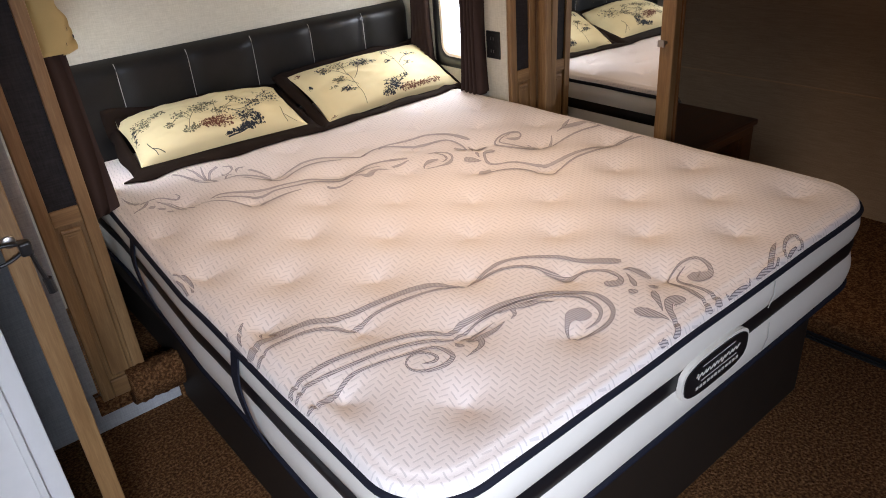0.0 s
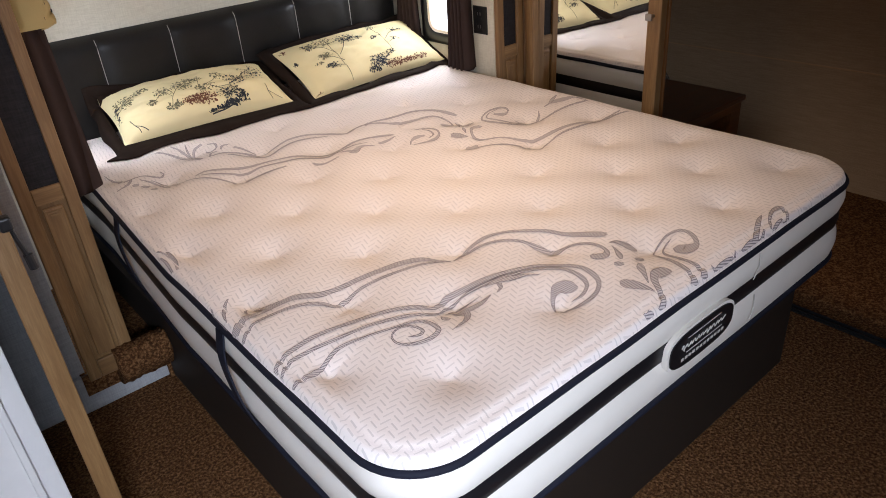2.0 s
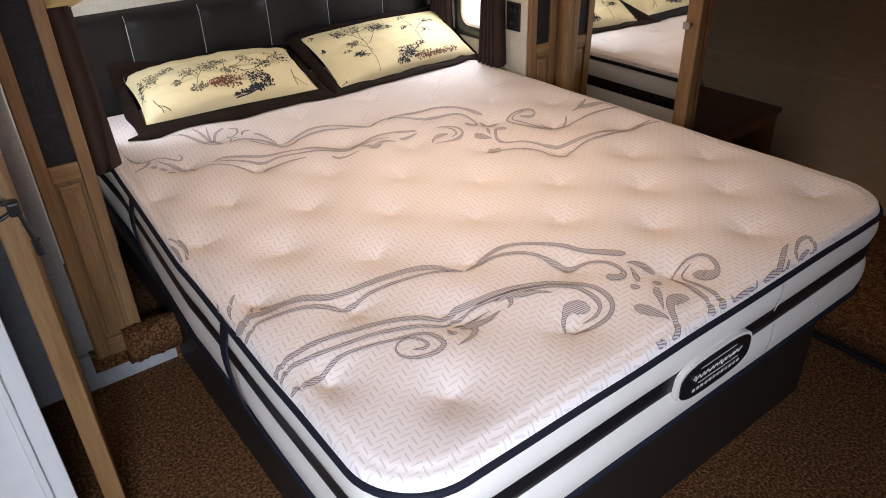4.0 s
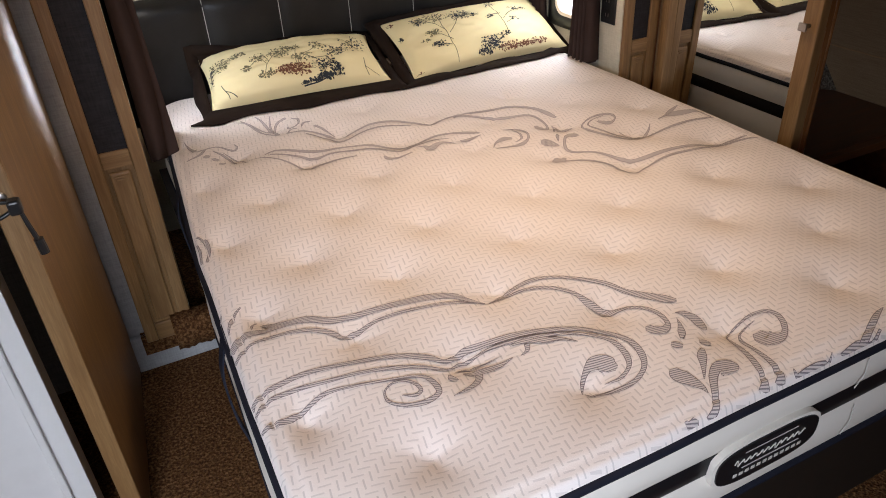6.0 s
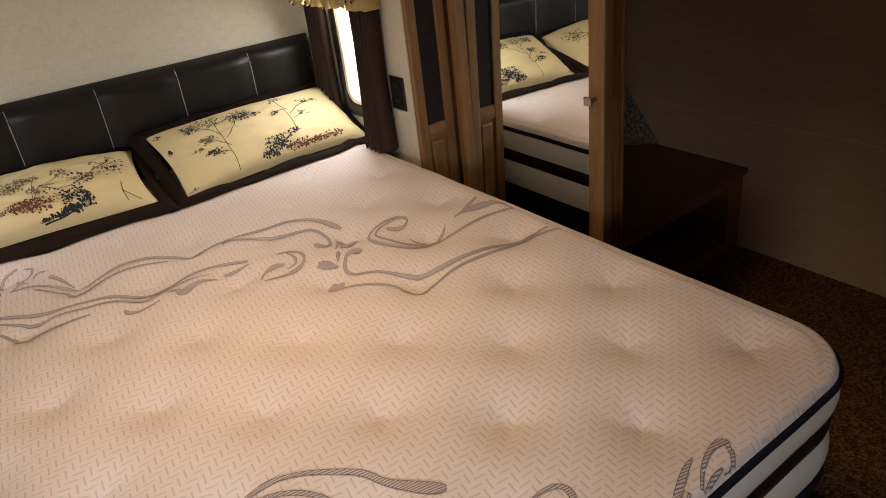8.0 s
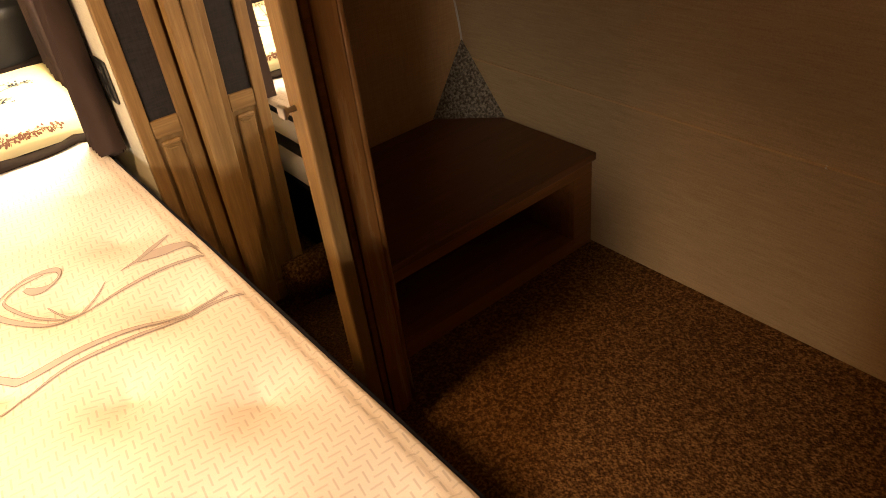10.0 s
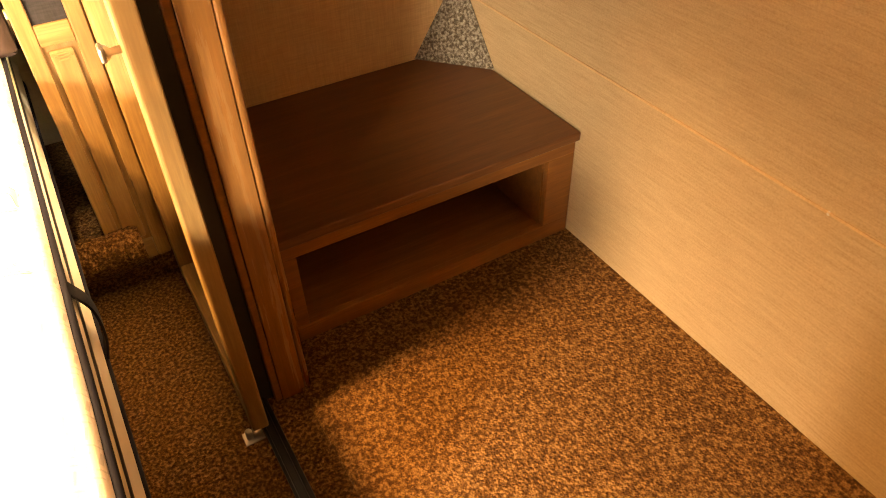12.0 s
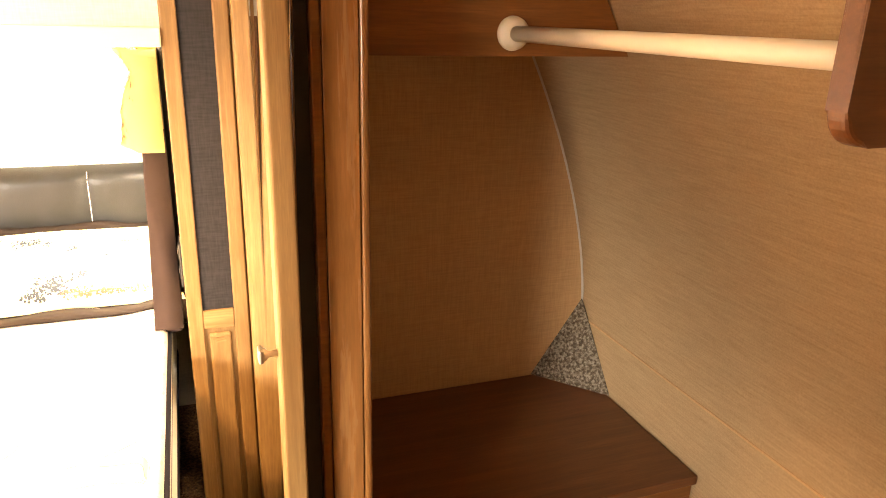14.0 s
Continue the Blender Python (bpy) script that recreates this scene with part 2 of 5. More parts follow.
def tube(path, radius, sides=8, closed=False, bm=None):
    """A round cord along places; radius is a number or one per place."""
    bm = bm or bmesh.new()
    path = [Vector(p) for p in path]
    n = len(path)
    rows = []
    up = Vector((0.13, 0.21, 0.97))
    for i, p in enumerate(path):
        q = path[(i + 1) % n] if closed or i < n - 1 else p
        o = path[i - 1] if closed or i else p
        d = (q - o).normalized()
        s = d.cross(up).normalized() if abs(d.dot(up)) < 0.99 else d.cross(Vector((1, 0, 0))).normalized()
        w = s.cross(d)
        r = radius[i] if isinstance(radius, (list, tuple)) else radius
        rows.append([p + (s * math.cos(a) + w * math.sin(a)) * r for a in [2 * math.pi * k / sides for k in range(sides)]])
    sheet(rows, closed, True, bm)
    if not closed:
        for row in (0, -1):
            c = [v for v in bm.verts if any((v.co - q).length < 1e-6 for q in rows[row])]
            if len(c) == sides:
                bmesh.ops.contextual_create(bm, geom=c)
    return bm


def smooth_line(points, steps=8):
    """Catmull-Rom through a few control places of any size."""
    pts = [np.array(p, float) for p in points]
    pts = [2 * pts[0] - pts[1]] + pts + [2 * pts[-1] - pts[-2]]
    out = []
    for i in range(1, len(pts) - 2):
        a, b, c, d = pts[i - 1:i + 3]
        for s in range(steps):
            t = s / steps
            out.append(0.5 * (2 * b + (c - a) * t + (2 * a - 5 * b + 4 * c - d) * t * t + (3 * b - a - 3 * c + d) * t ** 3))
    out.append(pts[-2])
    return out


def lathe(profile, sides=24, bm=None, turn=None, place=(0, 0, 0)):
    """A round body from (radius, height) pairs, about z, then turned and placed."""
    rows = [[Vector((r * math.cos(a), r * math.sin(a), h)) for a in [2 * math.pi * k / sides for k in range(sides)]] for r, h in profile]
    m = Matrix.Translation(place) @ (turn or Matrix())
    return sheet([[m @ p for p in row] for row in rows], False, True, bm)


# ---- the setting ----
NOSE_X, HEAD_Y, REAR_Y, LEFT_X, TOP = 2.714, 2.06, -1.40, -1.25, 2.02
SIDE_L, SIDE_R, FACE_Y = -0.022, 1.562, 1.383


def setting(name, bm, material, label="", category=""):
    ob = part(name, bm, material)
    return tagged(ob, label, category, kind="structure")


def nose_x(z):
    """The front wall stands upright and bends in towards the roof."""
    return NOSE_X - 0.352 * max(0.0, z - 0.55) ** 1.71


setting("floor", block((LEFT_X - 0.1, REAR_Y - 0.1, -0.12), (3.0, 2.3, 0.0), 0), M_CARPET, "brown flecked cut pile carpet floor", "floor")
zs = [0.0, 0.3, 0.55] + [0.55 + 0.0735 * i for i in range(1, 21)]
rows = [[Vector((nose_x(z) + d, y, z)) for z in zs] for y, d in ((REAR_Y, 0), (1.62, 0), (1.62, 0.06), (REAR_Y, 0.06))]
setting("wall_front", sheet(rows, True), M_NOSE, "tan linen-print front wall curving in", "wall")
setting("floor_wardrobe", block((1.835, REAR_Y, -0.004), (2.80, 1.40, 0.012), 0.005, 3), M_CARPET, "raised brown carpet floor of the wardrobe", "floor")
setting("wall_rear", block((LEFT_X, REAR_Y - 0.08, 0), (-1.04, REAR_Y, TOP), 0), M_TAN)
setting("wall_rear_2", block((-0.16, REAR_Y - 0.08, 0), (2.8, REAR_Y, TOP), 0), M_TAN)
setting("wall_rear_3", block((-1.04, REAR_Y - 0.08, 0), (-0.16, REAR_Y, 1.0), 0), M_TAN)
setting("wall_rear_4", block((-1.04, REAR_Y - 0.08, 1.60), (-0.16, REAR_Y, TOP), 0), M_TAN)
setting("wall_side", block((LEFT_X - 0.08, REAR_Y, 0), (LEFT_X, 0.9, TOP), 0), M_TAN)
setting("wall_bath", block((LEFT_X, 0.83, 0), (-0.345, 0.90, TOP), 0.002), M_WHITE, "white textured bathroom wall", "wall")
setting("wall_corner", block((-0.75, 1.452, 0), (-0.166, 1.50, TOP), 0), M_GREY, "grey linen-print wall beside the bed cabinet", "wall")
setting("wall_bath_back", block((-0.79, 0.90, 0), (-0.75, 1.50, TOP), 0), M_WHITE)
setting("ceiling", block((LEFT_X, REAR_Y, TOP), (2.8, 1.60, TOP + 0.05), 0), M_GREY, "pale grey ceiling panel", "ceiling")
setting("wall_head", block((SIDE_L - 0.2, HEAD_Y, 0), (SIDE_R + 0.2, HEAD_Y + 0.06, 1.6), 0), M_WALL, "cream linen-print wall behind the headboard", "wall")
WIN_Y0, WIN_Y1, WIN_Z0, WIN_Z1 = 1.578, 1.803, 0.745, 1.30
for side, (x0, x1) in enumerate(((SIDE_L - 0.045, SIDE_L), (SIDE_R, SIDE_R + 0.045))):
    n = side * 4 + 1
    setting(f"wall_slide_{n}", block((x0, FACE_Y + 0.022, 0.13), (x1, WIN_Y0, 1.40), 0), M_WALL, "cream linen-print side wall of the bed alcove", "wall")
    setting(f"wall_slide_{n + 1}", block((x0, WIN_Y1, 0.13), (x1, HEAD_Y, 1.40), 0), M_WALL)
    setting(f"wall_slide_{n + 2}", block((x0, WIN_Y0, 0.13), (x1, WIN_Y1, WIN_Z0), 0), M_WALL)
    setting(f"wall_slide_{n + 3}", block((x0, WIN_Y0, WIN_Z1), (x1, WIN_Y1, 1.40), 0), M_WALL)
setting("ceiling_alcove", block((SIDE_L - 0.2, FACE_Y + 0.02, 1.40), (SIDE_R + 0.2, HEAD_Y + 0.06, 1.44), 0), M_WHITE)
setting("wall_header", block((SIDE_L, FACE_Y + 0.001, 1.375), (SIDE_R, FACE_Y + 0.019, TOP), 0), M_WALL, "cream wall over the bed alcove", "wall")
setting("trim", block((SIDE_L, FACE_Y - 0.012, 1.335), (SIDE_R, FACE_Y + 0.019, 1.3745), 0.004), M_IVORY, "beige header moulding over the bed alcove", "trim")
setting("floor_alcove", block((SIDE_L - 0.16, FACE_Y + 0.04, 0.06), (SIDE_R + 0.16, HEAD_Y, 0.128), 0), M_CARPET)
setting("floor_riser", block((0.06, FACE_Y + 0.03, 0.0), (1.72, FACE_Y + 0.06, 0.10), 0.002), M_CARPET)
setting("baseboard", block((-0.215, FACE_Y + 0.045, 0.0), (0.0595, FACE_Y + 0.06, 0.128), 0.002), M_GREY, "grey board under the alcove floor edge", "baseboard")
setting("wall_wardrobe_end", block((1.74, 1.545, 0), (2.80, 1.62, TOP), 0), M_TAN, "tan linen-print wardrobe end wall", "wall")
# unseen partition, added to keep the rear daylight off the front wall
setting("wall_wardrobe_shade", block((1.775, REAR_Y, 0), (1.815, -0.32, TOP), 0.002), M_TAN)
setting("trim_filler", block((1.610, 1.424, 0.0), (1.7445, 1.44, TOP), 0), M_REDWOOD)
setting("wall_wardrobe_side", block((1.745, 1.40, 0), (1.765, 1.545, TOP), 0), M_TAN)
# front wall: a thin joint strip and a filler bead in the corner
setting("trim_joint", block((NOSE_X - 0.003, REAR_Y, 0.524), (NOSE_X + 0.001, 1.57, 0.530), 0.001), M_TAN)
bead = [(nose_x(z) - 0.003, 1.542, z) for z in [0.56 + 0.05 * i for i in range(24)]]
setting("trim_bead", tube(bead, 0.0035, 6), M_SEAM, "pale filler bead in the wardrobe corner", "trim")
# door track on the floor of the wardrobe opening
for y0, y1 in ((REAR_Y, 1.40),):
    track = block((1.722, y0, 0.0), (1.758, y1, 0.007), 0.002)
    for x in (1.731, 1.749):
        block((x - 0.0025, y0, 0.006), (x + 0.0025, y1, 0.013), 0, bm=track)
    setting("trim_track", track, M_BLACK, "black sliding door track on the carpet", "trim")


# ---- the bed ----
BED_W, BED_L, BED_Z = 1.512, 1.99, 0.651
PIPE_Z, CORNER = 0.631, 0.13


def tuft_places():
    return [(0.075 + 0.146 * i, 0.155 + 0.155 * j) for i in range(10) for j in range(13) if (i + j) % 2]


TUFTS = tuft_places()
TUFT_X, TUFT_Y = np.array([p[0] for p in TUFTS]), np.array([p[1] for p in TUFTS])


def drawn_in(y):
    """How far the wall side of the mattress is drawn in towards the head."""
    return 0.008 * min(1.0, max(0.0, (y - 0.4) / 0.4)) + 0.038 * min(1.0, max(0.0, (y - 0.9) / 0.65))


def eased(x, y):
    return x + drawn_in(y) * (1 - x / BED_W)


def edge_gap(x, y):
    """How far a place of the mattress lies inside its rounded outline."""
    x = (x - drawn_in(y)) / (1 - drawn_in(y) / BED_W)
    px, py = abs(x - BED_W / 2), abs(y - BED_L / 2)
    dx, dy = px - (BED_W / 2 - CORNER), py - (BED_L / 2 - CORNER)
    if dx > 0 and dy > 0:
        return CORNER - math.hypot(dx, dy)
    return min(BED_W / 2 - px, BED_L / 2 - py)


def bed_top(x, y):
    """The height of the quilted top: tufts sink in, the border rolls down."""
    gap = max(0.0, edge_gap(x, y))
    d2 = (TUFT_X - x) ** 2 + (TUFT_Y - y) ** 2
    near = int(np.argmin(d2))
    r, turn = math.sqrt(d2[near]), math.atan2(y - TUFT_Y[near], x - TUFT_X[near])
    pucker = 0.0026 * math.sin(5 * turn + near * 1.3 + 0.6 * math.sin(3 * turn + near)) * (r / 0.03) * math.exp(-(r / 0.034) ** 2)
    dip = float(np.sum(0.013 * np.exp(-np.sqrt(d2) / 0.019) + 0.017 * np.exp(-d2 / 0.0050))) + pucker
    wave = 0.004 * noise.noise(Vector((x * 3.1, y * 2.7, 0.3))) + 0.0025 * noise.noise(Vector((x * 9, y * 8, 1.7)))
    z = BED_Z + 0.007 + wave - dip * min(1.0, gap / 0.07)
    roll = 0.034 + 0.040 * min(1.0, max(0.0, (y - 0.25) / 0.4)) * min(1.0, max(0.0, (0.4 - x) / 0.2))
    if gap < roll:
        s = gap / roll
        z = PIPE_Z + (z - PIPE_Z) * math.sqrt(max(0.0, 1 - (1 - s) ** 2.4))
    z -= 0.006 * math.exp(-((gap - 0.026) / 0.005) ** 2)
    return z


def outline(z, inset=0.0, per_side=44):
    """The mattress's rounded outline at a height."""
    hx, hy, r = BED_W / 2 - inset, BED_L / 2 - inset, CORNER - inset * 0.5
    out = []
    for cx, cy, a0 in ((hx - r, -hy + r, -90), (hx - r, hy - r, 0), (-hx + r, hy - r, 90), (-hx + r, -hy + r, 180)):
        for s in range(11):
            a = radians(a0 + 9 * s)
            out.append((BED_W / 2 + cx + r * math.cos(a), BED_L / 2 + cy + r * math.sin(a), z))
    full = []
    for i, p in enumerate(out):
        q = out[(i + 1) % len(out)]
        n = max(1, int(math.dist(p, q) / 0.04))
        full += [tuple(p[k] + (q[k] - p[k]) * s / n for k in range(3)) for s in range(n)]
    return [(eased(x, y), y, h) for x, y, h in full]


mattress = thing("mattress", (BED_W / 2, BED_L / 2, 0.418), "cream quilted queen mattress with grey scroll print on a platform", "mattress")
grid = []
NX, NY = 190, 248
for i in range(NX + 1):
    row = []
    for j in range(NY + 1):
        x, y = BED_W * i / NX, BED_L * j / NY
        px, py = x - BED_W / 2, y - BED_L / 2
        dx, dy = abs(px) - (BED_W / 2 - CORNER), abs(py) - (BED_L / 2 - CORNER)
        if dx > 0 and dy > 0:
            s = max(dx, dy) / math.hypot(dx, dy)
            px = math.copysign(BED_W / 2 - CORNER + dx * s, px)
            py = math.copysign(BED_L / 2 - CORNER + dy * s, py)
        y = py + BED_L / 2
        x = eased(px + BED_W / 2, y)
        row.append(Vector((x, y, bed_top(x, y))))
    grid.append(row)
quilt = part("quilted_top", sheet(grid), M_TICK, mattress, "cream quilted pillow top with tufts", True)


def side_band(name, z0, z1, inset, bulge, material, label=""):
    levels = 7
    rings = []
    for s in range(levels):
        f = s / (levels - 1)
        out = bulge * math.sin(math.pi * f)
        rings.append([(x, y, z + 0.0025 * noise.noise(Vector((x * 4, y * 4, z1)))) for x, y, z in outline(z0 + (z1 - z0) * f, inset - out)])
    return part(name, sheet(rings, False, True), material, mattress, label, True)


side_band("upper_border", 0.555, PIPE_Z - 0.002, 0.004, 0.008, M_BORDER, "white knitted upper border")
side_band("dark_band", 0.514, 0.556, 0.003, 0.003, M_BAND, "black satin band round the mattress")
side_band("lower_border", 0.424, 0.515, 0.004, 0.008, M_BORDER, "white knitted lower border")
part("top_piping", tube([(x, y, PIPE_Z + 0.003 * noise.noise(Vector((x * 5, y * 5, 2)))) for x, y, _ in outline(0, 0.001)], 0.0074, 8, True), M_NAVY, mattress, "navy tape edge", True)
part("bottom_piping", tube(outline(0.419, 0.003), 0.0080, 8, True), M_NAVY, mattress, "navy tape edge", True)
part("base_cloth", sheet([[(x, y, 0.417) for x, y, _ in outline(0, 0.004)], [(BED_W / 2, BED_L / 2, 0.417)] * len(outline(0, 0.004))], False, True), M_BORDER, mattress)
# a small loop of thread in each tuft
for k, (tx, ty) in enumerate(TUFTS):
    if edge_gap(tx, ty) > 0.05:
        a0 = k * 1.7
        loop = [(tx + 0.0065 * math.cos(a0 + a) , ty + 0.0045 * math.sin(a0 + a), bed_top(tx, ty) + 0.0022 + 0.001 * math.sin(2 * a)) for a in [0.785 * s for s in range(8)]]
        part("tuft_thread", tube(loop, 0.0010, 5, True), M_BORDER, quilt)
# carrying straps on both long sides
for x, way, places in ((0.0, -1, (0.575, 1.28)), (BED_W, 1, (0.71,))):
    for y in places:
        slip = -0.03 * way
        x = eased(x, y)
        pts = smooth_line([(x, y + slip, PIPE_Z - 0.004), (x + way * 0.016, y + slip * 0.4, 0.57), (x + way * 0.014, y - slip * 0.4, 0.49), (x, y - slip, 0.424)], 5)
        rows = []
        for p in pts:
            rows.append([Vector(p) + Vector((way * o, w, 0)) for o, w in ((0.002, -0.016), (0.006, -0.016), (0.006, 0.016), (0.002, 0.016))])
        part("carry_strap", sheet(rows, False, True), M_NAVY, mattress, "black webbing carry strap")
# pleats pressed into the foot border
for x, z, h in ((0.985, 0.558, 0.062), (0.99, 0.440, 0.070)):
    part("border_pleat", tube([(x, -0.004, z + h), (x - 0.006, -0.0085, z + h / 2), (x - 0.014, -0.004, z)], 0.0011, 6), M_SEAM, mattress)

# badge on the foot border: a dark plate in a pale rim with plain bars for its writing
def oval(cx, cz, hx, hz, y, depth, power=3.2, sides=48):
    ring = []
    for s in range(sides):
        a = 2 * math.pi * s / sides
        c, d = math.cos(a), math.sin(a)
        ring.append((cx + hx * math.copysign(abs(c) ** (2 / power), c), cz + hz * math.copysign(abs(d) ** (2 / power), d)))
    return sheet([[(x, y + depth, z) for x, z in ring], [(x, y, z) for x, z in ring], [(cx, y - 0.001, cz)] * sides], False, True)


BADGE_X, BADGE_Z = 0.762, 0.522
badge = part("badge", oval(BADGE_X, BADGE_Z, 0.124, 0.049, -0.011, 0.012), M_BORDER, mattress, "pale stitched rim of the badge")
part("badge_plate", oval(BADGE_X, BADGE_Z, 0.117, 0.0425, -0.0135, 0.004), M_BAND, badge, "black woven plate")
scribble = [(BADGE_X - 0.080 + 0.0020 * i + 0.0022 * math.sin(i * 0.9), -0.0152, BADGE_Z + 0.009 + (0.0085 if i < 6 or 44 < i < 50 else 0.0045) * math.sin(i * 0.9 + 0.4 * math.sin(i * 0.37))) for i in range(81)]
part("badge_writing", tube(scribble, 0.0011, 5), M_SEAM, badge, "pale woven script, unreadable")
for cx, cz, hx, hz in ((0.004, -0.0065, 0.066, 0.0011), (0.0, 0.028, 0.060, 0.0010)):
    part("badge_line", block((BADGE_X + cx - hx, -0.0158, BADGE_Z + cz - hz), (BADGE_X + cx + hx, -0.0145, BADGE_Z + cz + hz), 0.0004, 1), M_PALE, badge)
for i in range(12):
    cx = BADGE_X - 0.074 + 0.0135 * i
    part("badge_bar", block((cx - 0.0042, -0.0158, BADGE_Z - 0.0235), (cx + 0.0042, -0.0145, BADGE_Z - 0.0165), 0.0004, 1), M_SEAM, badge)


def print_stroke(points, widths, steps=9, lift=0.0016):
    """A printed ribbon that follows the quilted top; widths at the control places."""
    pts = smooth_line([(*p, w) for p, w in zip(points, widths)], steps)
    rows = []
    for i, p in enumerate(pts):
        a, b = pts[max(0, i - 1)], pts[min(len(pts) - 1, i + 1)]
        d = np.array([b[0] - a[0], b[1] - a[1]])
        d = d / (np.linalg.norm(d) + 1e-9)
        n = np.array([-d[1], d[0]])
        w = max(0.0006, p[2])
        row = []
        edge = 0.5 - min(0.26, 0.0011 / w)
        for s in (-0.5, -edge, -edge / 3, edge / 3, edge, 0.5):
            x, y = p[0] + n[0] * w * s, p[1] + n[1] * w * s
            x, y = min(max(x, 0.004), BED_W - 0.004), min(max(y, 0.004), BED_L - 0.004)
            row.append(Vector((x, y, bed_top(x, y) + lift)))
        rows.append(row)
    return sheet(rows)


def stroke(name, points, widths, material):
    """One printed stroke with a dark outline; widths in millimetres."""
    ob = part(name, print_stroke(points, [0.00092 * w for w in widths]), material, quilt, "", True)
    ob.data.materials.append(M_EDGE)
    for face in ob.data.polygons:
        face.material_index = 0 if 0 < face.index % 5 < 4 else 1


# the scroll across the foot, its flower and the leaves at the border; then the scroll below the pillows
stroke("scroll_print", [(0.004, 0.54), (0.037, 0.565), (0.087, 0.564), (0.146, 0.554), (0.187, 0.531), (0.224, 0.525), (0.291, 0.518), (0.371, 0.503), (0.425, 0.482), (0.451, 0.454), (0.473, 0.436)], [21, 22, 18, 21, 20, 16, 17, 22, 19, 13, 4], M_PRINT)
stroke("scroll_print", [(0.075, 0.597), (0.094, 0.577), (0.125, 0.564)], [11, 16, 8], M_PRINT)
stroke("scroll_print", [(0.004, 0.506), (0.036, 0.528), (0.083, 0.533), (0.14, 0.521), (0.18, 0.499), (0.198, 0.48), (0.22, 0.483), (0.272, 0.49), (0.351, 0.477), (0.41, 0.463), (0.465, 0.442)], [10, 9, 10, 12, 15, 12, 12, 10, 10, 9, 3], M_PRINT)
stroke("scroll_print", [(0.481, 0.436), (0.522, 0.449), (0.576, 0.451), (0.615, 0.436), (0.659, 0.407), (0.703, 0.369), (0.723, 0.326), (0.75, 0.284), (0.768, 0.263), (0.781, 0.253)], [4, 9, 13, 10, 11, 13, 14, 23, 24, 10], M_PRINT)
stroke("scroll_print", [(0.488, 0.438), (0.53, 0.44), (0.57, 0.427), (0.611, 0.396), (0.635, 0.366), (0.646, 0.334), (0.661, 0.306), (0.685, 0.294), (0.702, 0.284), (0.72, 0.259), (0.725, 0.232), (0.718, 0.206), (0.7, 0.197), (0.685, 0.207), (0.685, 0.221)], [4, 8, 10, 11, 12, 22, 23, 12, 9, 10, 11, 11, 21, 26, 10], M_PRINT)
stroke("petal_print", [(0.753, 0.226), (0.768, 0.217), (0.777, 0.199), (0.775, 0.18), (0.772, 0.169)], [2, 16, 26, 22, 6], M_PRINT)
stroke("petal_print", [(0.745, 0.213), (0.737, 0.196), (0.723, 0.176), (0.71, 0.162)], [1, 8, 15, 6], M_PRINT)
stroke("petal_print", [(0.684, 0.16), (0.69, 0.153), (0.697, 0.145)], [12, 20, 10], M_PRINT)
stroke("petal_print", [(0.733, 0.144), (0.741, 0.138), (0.746, 0.13)], [10, 20, 12], M_PRINT)
stroke("petal_print", [(0.722, 0.125), (0.707, 0.111), (0.689, 0.089), (0.668, 0.065)], [7, 18, 10, 2], M_PRINT)
stroke("petal_print", [(0.644, 0.11), (0.641, 0.094), (0.647, 0.073), (0.652, 0.053), (0.651, 0.039)], [14, 33, 27, 12, 2], M_PRINT)
stroke("petal_print", [(0.721, 0.055), (0.72, 0.068), (0.707, 0.076), (0.685, 0.063), (0.666, 0.041), (0.643, 0.013), (0.62, 0.004)], [24, 50, 23, 16, 13, 12, 8], M_PRINT)
stroke("petal_print", [(0.601, 0.012), (0.59, 0.004), (0.581, 0.004), (0.58, 0.004)], [9, 22, 23, 7], M_PRINT)
stroke("scroll_print", [(0.739, 0.004), (0.754, 0.022), (0.772, 0.06), (0.784, 0.094), (0.794, 0.129), (0.803, 0.145), (0.829, 0.153), (0.869, 0.158), (0.898, 0.149), (0.906, 0.132), (0.896, 0.108), (0.876, 0.089), (0.856, 0.089), (0.844, 0.099), (0.845, 0.12)], [22, 11, 13, 10, 7, 4, 4, 7, 10, 12, 12, 13, 35, 45, 18], M_PRINT)
stroke("scroll_print", [(0.77, 0.004), (0.784, 0.015), (0.795, 0.048), (0.802, 0.085), (0.806, 0.113), (0.818, 0.132), (0.84, 0.141), (0.865, 0.144)], [16, 15, 12, 9, 8, 4, 4, 2], M_PRINT)
stroke("leaf_print", [(0.814, 0.017), (0.814, 0.004), (0.838, 0.004), (0.864, 0.004), (0.883, 0.004)], [2, 11, 16, 17, 10], M_PRINT)
stroke("leaf_print", [(0.904, 0.015), (0.885, 0.004), (0.866, 0.004)], [1, 5, 7], M_PRINT)
stroke("leaf_print", [(0.917, 0.007), (0.944, 0.004), (0.965, 0.004), (0.98, 0.004)], [3, 19, 22, 14], M_PRINT)
stroke("leaf_print", [(1.082, 0.052), (1.053, 0.043), (1.012, 0.025), (0.967, 0.004)], [2, 11, 13, 13], M_PRINT)
stroke("leaf_print", [(1.025, 0.015), (0.997, 0.004), (0.978, 0.004)], [5, 6, 6], M_PRINT)
stroke("leaf_print", [(1.044, 0.009), (1.073, 0.028), (1.11, 0.042), (1.138, 0.04), (1.132, 0.021), (1.11, 0.004), (1.092, 0.004)], [5, 7, 10, 15, 9, 7, 4], M_PRINT)
stroke("leaf_print", [(1.046, 0.004), (1.075, 0.01), (1.098, 0.012)], [5, 8, 4], M_PRINT)
